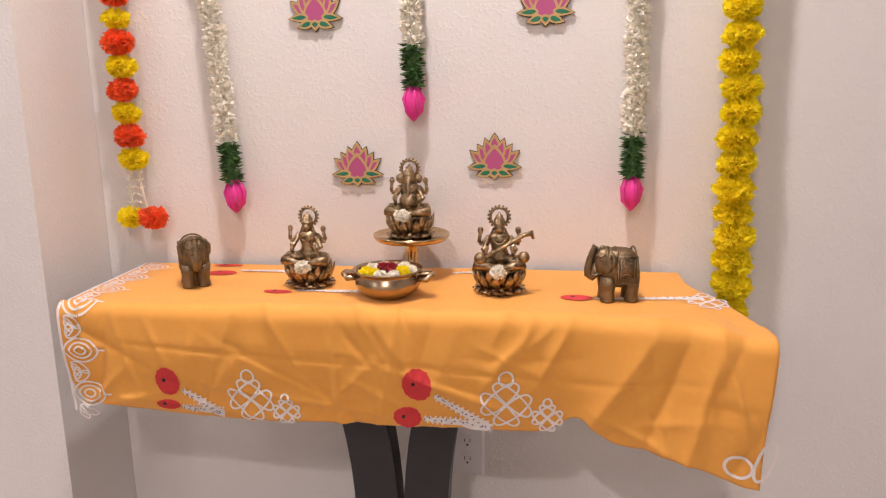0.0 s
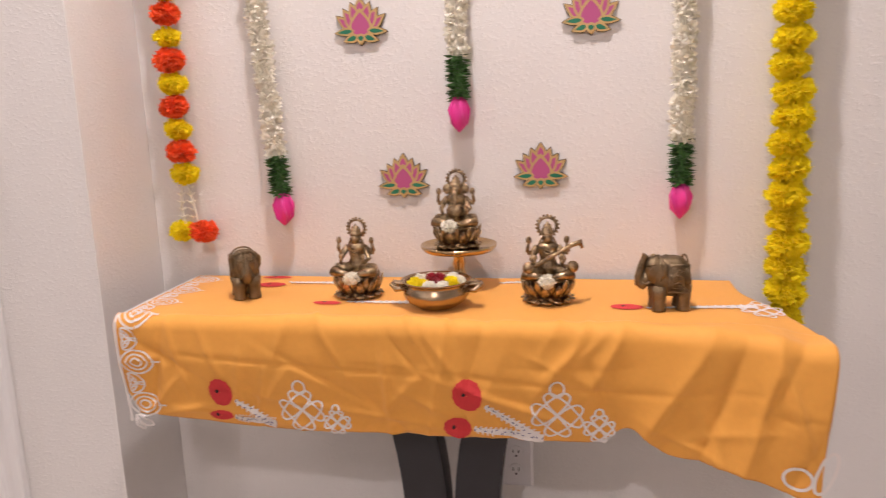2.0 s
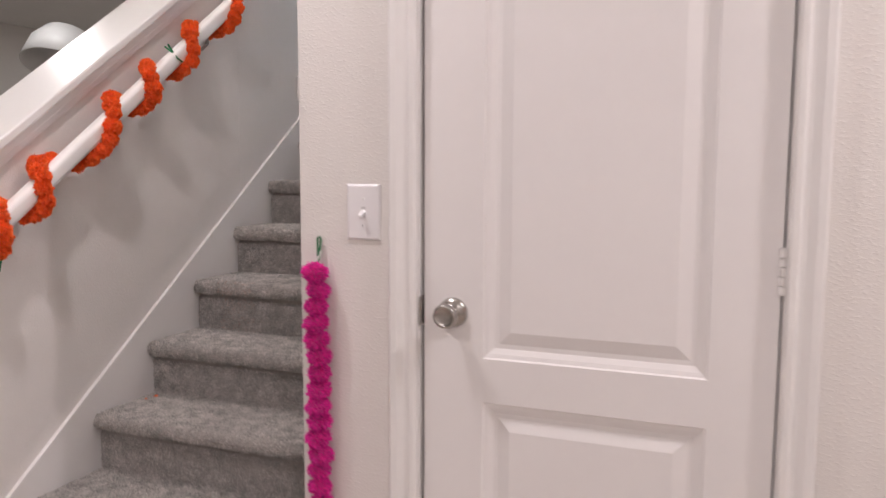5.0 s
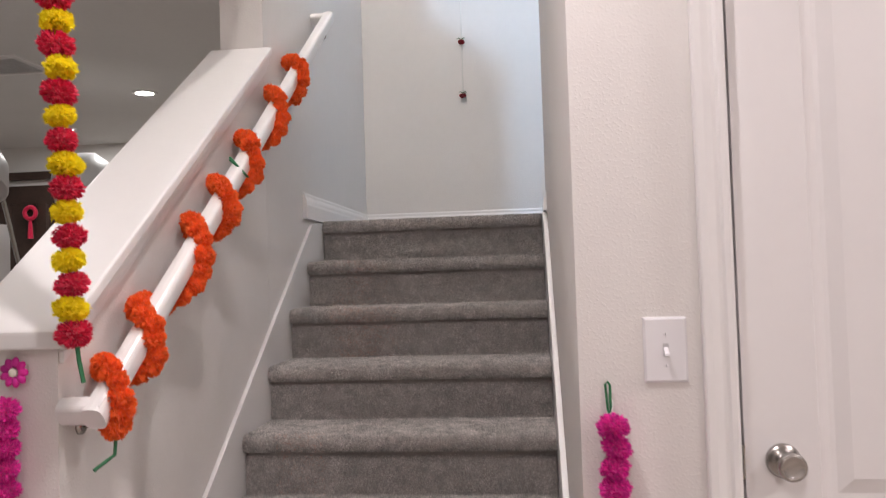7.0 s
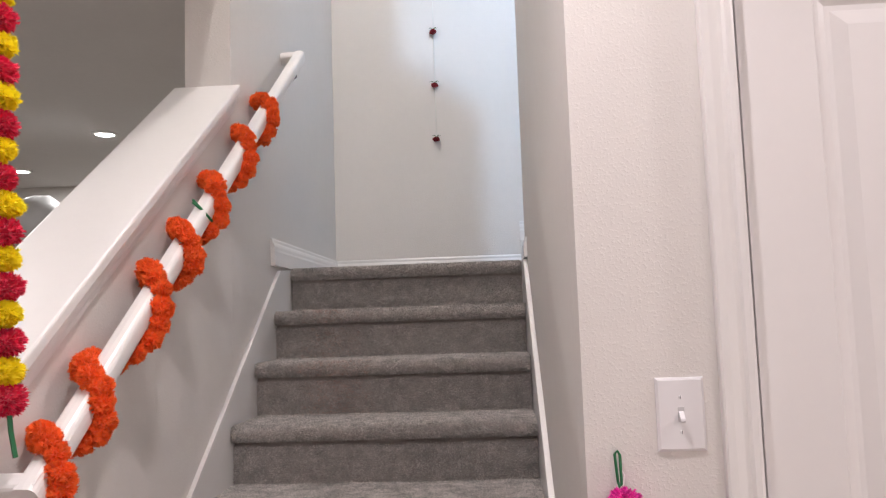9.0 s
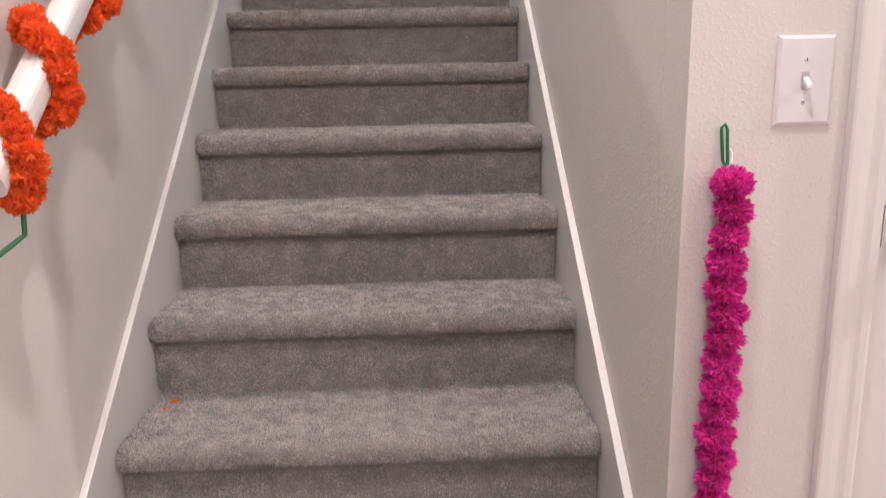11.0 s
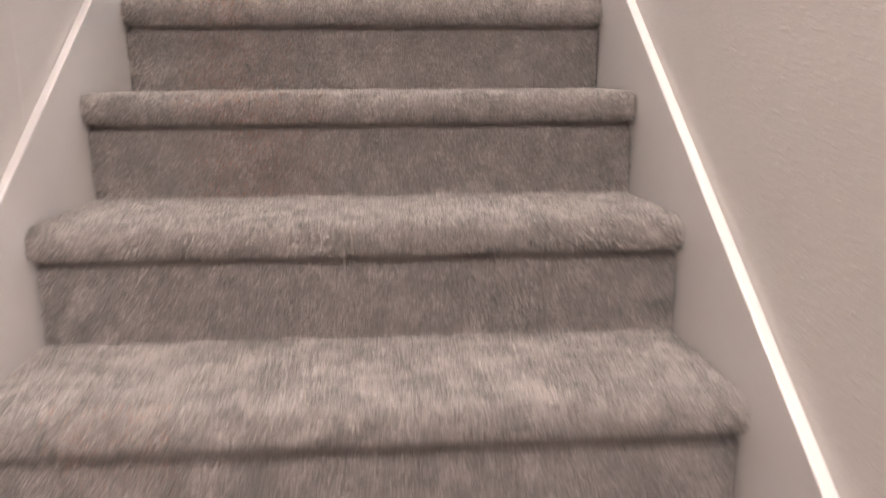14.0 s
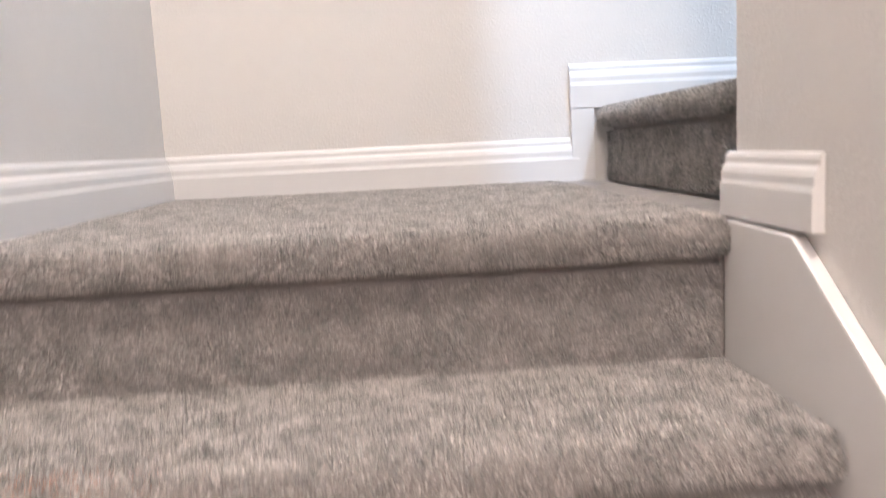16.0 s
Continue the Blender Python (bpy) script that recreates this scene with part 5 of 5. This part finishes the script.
# ---- orange garland wound round the handrail ----
og = thing("orange_rail_garland", RX, RA.y, RA.z - 0.10, "orange pompom garland wound round the white handrail", "garland")
oinv = og.matrix_basis.inverted()
rn = random.Random(21)
side = Vector((1, 0, 0))
total = (RB - RA).length
WRAPS = [-0.24, -0.075, 0.065, 0.37, 0.53, 0.76, 1.05, 1.31, 1.52]   # where each turn crosses the rail's top
N = 76
pts = []
for i in range(N):
    tau = -0.40 + 6.75 * i / (N - 1)
    y = float(np.interp(tau, np.arange(-1, 8), WRAPS))
    ang = math.pi / 2 + 2 * math.pi * tau
    under = max(0, -math.sin(ang))
    slack = 0.043 + 0.004 * under
    c = RA.lerp(RB, (y - RA.y) / (RB.y - RA.y)) + side * math.cos(ang) * slack * 0.95 + RUP * math.sin(ang) * slack
    c += Vector((rn.uniform(-1, 1), rn.uniform(-1, 1), rn.uniform(-1, 1))) * 0.005
    c.z -= 0.006 * under
    c.x = max(c.x, KX + 0.028)
    pts.append(oinv @ c)
    part("orange_flower", OS[rn.randrange(4)], None, og, at=Matrix.LocRotScale(oinv @ c, Euler((rn.uniform(0, 6), rn.uniform(0, 6), rn.uniform(0, 6))), [rn.uniform(0.84, 1.08)] * 3))
bm = bmesh.new()
tube(bm, pts, 0.0018, 5)
part("cord", bm, WHITECORD, og)
mid = RA.lerp(RB, 0.395)
bm = bmesh.new()
tube(bm, [mid + Vector((-0.01, -0.02, 0.05)), mid + Vector((0.012, 0, 0.028)), mid + Vector((0.028, 0.0, 0.010)), mid + Vector((0.030, 0.025, 0.0))], 0.0035, 6)
tube(bm, [mid + Vector((0.012, 0, 0.028)), mid + Vector((-0.02, 0.01, 0.062))], 0.0035, 6)
tagged(part("green_tie", bm, GREENWIRE), "green wrapped wire tying the garland to the rail", "wire tie")
low = RA + Vector((0.0, 0, -0.085))
bm = bmesh.new()
tube(bm, [low + Vector((0.0, -0.02, -0.03)), low + Vector((0.01, 0.0, -0.02)), low + Vector((0.022, 0.02, -0.008)), low + Vector((0.02, 0.03, 0.03))], 0.0038, 6)
tagged(part("green_tie", bm, GREENWIRE), "dark green wire end below the handrail", "wire tie")

# ---- strings with red flowers on the landing wall ----
st = thing("flower_string", -0.416, YB - 0.008, 2.30, "thin white string with small red flowers on the landing wall", "string decoration")
bm = bmesh.new()
tube(bm, [(0, 0, 0.02), (0.002, 0, 0.8), (0, 0, 2.0), (0, 0, 2.6)], 0.0028, 5)
part("string", bm, WHITECORD, st)
for i in range(7):
    z = 0.03 + 0.322 * i
    bm = pompom(0.022, 60, 40 + i, 0.5, 0.7)
    part("red_flower", bm, ROSER, st, at=pose(0, -0.014, z))
    bm = bmesh.new()
    for sg in (-1, 1):
        tube(bm, [(0, 0, 0.016), (sg * 0.016, -0.004, 0.024), (sg * 0.026, -0.004, 0.018)], [0.003, 0.005, 0.001], 5, 0.4)
    part("leaf", bm, LEAFM, st, at=pose(0, -0.012, z))

# ---- stray petals and stains on the carpet ----
for x, y, k, s in ((-0.955, T * 2 - 0.02, 2, 0.010), (-0.965, T * 2 - 0.06, 2, 0.006), (-0.35, T * 2 + 0.012, 2, 0.004)):
    bm = pompom(s, 14, int(s * 7000), 0.8, 0.35)
    ob = tagged(part("fallen_petal", bm, ORANGE), "fallen orange petal scrap on the carpet", "petal")
    ob.matrix_basis = pose(x, y, R * k + 0.006)

# ---- next room ----


def downlight(x, y, z):
    ob = thing("ceiling_downlight", x, y, z, "round recessed ceiling light, switched on", "ceiling light", "recessed lights")
    bm = bmesh.new()
    lathe(bm, [(0.092, -0.001), (0.092, -0.004), (0.085, -0.010), (0.068, -0.012), (0.066, -0.006), (0.066, -0.001)], 32)
    part("trim_ring", bm, TRIM, ob, "", True)
    bm = bmesh.new()
    lathe(bm, [(0.064, -0.004), (0.064, -0.007), (0.05, -0.008)], 32)
    part("lens", bm, GLOW, ob)
    return ob


# the added fill lamps get a fixture here as well
for px, py in DOWNLIGHTS + ROOM_LIGHTS:
    downlight(px, py, CEIL)
# fixture for the lamp added over the stairs
downlight(-0.5, 0.30, UP)
vent = thing("ceiling_vent", -3.35, 2.95, CEIL, "grey slatted ceiling air vent", "vent")
part("frame", boxes((-0.20, 0.20, -0.20, -0.16, -0.012, -0.001), (-0.20, 0.20, 0.16, 0.20, -0.012, -0.001), (-0.20, -0.16, -0.16, 0.16, -0.012, -0.001), (0.16, 0.20, -0.16, 0.16, -0.012, -0.001)), TRIM, vent)
for i in range(10):
    part("slat", boxes((-0.159, 0.159, -0.15 + i * 0.032, -0.135 + i * 0.032, -0.010, -0.004)), GREYP, vent)
part("duct_opening", boxes((-0.159, 0.159, -0.159, 0.159, -0.003, -0.001)), DARK, vent)

fd = thing("door_front", -4.95, 5.74, 0, "dark wooden door in the far wall of the next room", "door", kind="structure")
part("leaf", panelled_leaf(-0.46, 0.46, 0.005, 2.30, [(-0.36, -0.05, 1.1, 2.12), (0.05, 0.36, 1.1, 2.12), (-0.36, -0.05, 0.2, 0.95), (0.05, 0.36, 0.2, 0.95)], -0.05, 0.04), DARKWOOD, fd)
part("casing", boxes((-0.56, -0.47, -0.06, -0.002, 0, 2.36), (0.47, 0.56, -0.06, -0.002, 0, 2.36), (-0.56, 0.56, -0.06, -0.002, 2.362, 2.44)), DARKWOOD, fd)
orn = thing("door_ornament", -5.05, 5.66, 2.02, "small red hanging ornament on the dark door", "ornament")
bm = bmesh.new()
tube(bm, [(0.06 * math.sin(a), 0, 0.06 * math.cos(a)) for a in [i * math.pi / 8 for i in range(17)]], 0.022, 8)
part("ring", bm, CRIMSON, orn, "", True)
bm = bmesh.new()
tube(bm, [(0, 0, -0.06), (0, 0, -0.12), (0, 0, -0.26)], [0.008, 0.02, 0.028], 8)
part("tassel", bm, CRIMSON, orn)


def shade_lamp(x, y, z, rz, tilt):
    """A large pale shade on a bent grey arm from a floor stand."""
    ob = thing("arc_floor_lamp", x, y, 0, "floor lamp with a large pale grey shade on a bent arm", "floor lamp", "arc lamps", rz=rz)
    bm = bmesh.new()
    m = Matrix.Translation((0, 0, z)) @ pose(0, 0, 0, 0, tilt, 0)
    lathe(bm, [(0.06, 0.20), (0.14, 0.17), (0.20, 0.08), (0.225, -0.06), (0.215, -0.06), (0.19, 0.075), (0.13, 0.155), (0.01, 0.18)], 32, m)
    part("shade", bm, GREYP, ob, "pale grey dome shade", True)
    bm = bmesh.new()
    tube(bm, [(0.7, 0, 0.02), (0.72, 0, 0.8), (0.62, 0, 1.35), (0.35, 0, z + 0.05), (0.03, 0, z + 0.19)], 0.014, 8)
    part("arm", bm, NICKEL, ob, "grey bent arm", True)
    bm = bmesh.new()
    lathe(bm, [(0.16, 0), (0.16, 0.02), (0.02, 0.03)], 32, Matrix.Translation((0.7, 0, 0)))
    part("base", bm, NICKEL, ob, "", True)


shade_lamp(-2.92, 2.00, 1.86, 100, 25)
shade_lamp(-3.1, 3.4, 1.98, 60, -25)
cab = thing("white_cabinet", -3.55, 2.55, 0, "tall white storage cabinet in the next room", "cabinet")
part("body", boxes((-0.30, 0.30, -0.3, 0.28, 0, 1.66), bevel=0.004), PLASTIC, cab)
part("door", boxes((-0.296, 0.296, -0.322, -0.302, 0.02, 1.65), bevel=0.003), PLASTIC, cab)
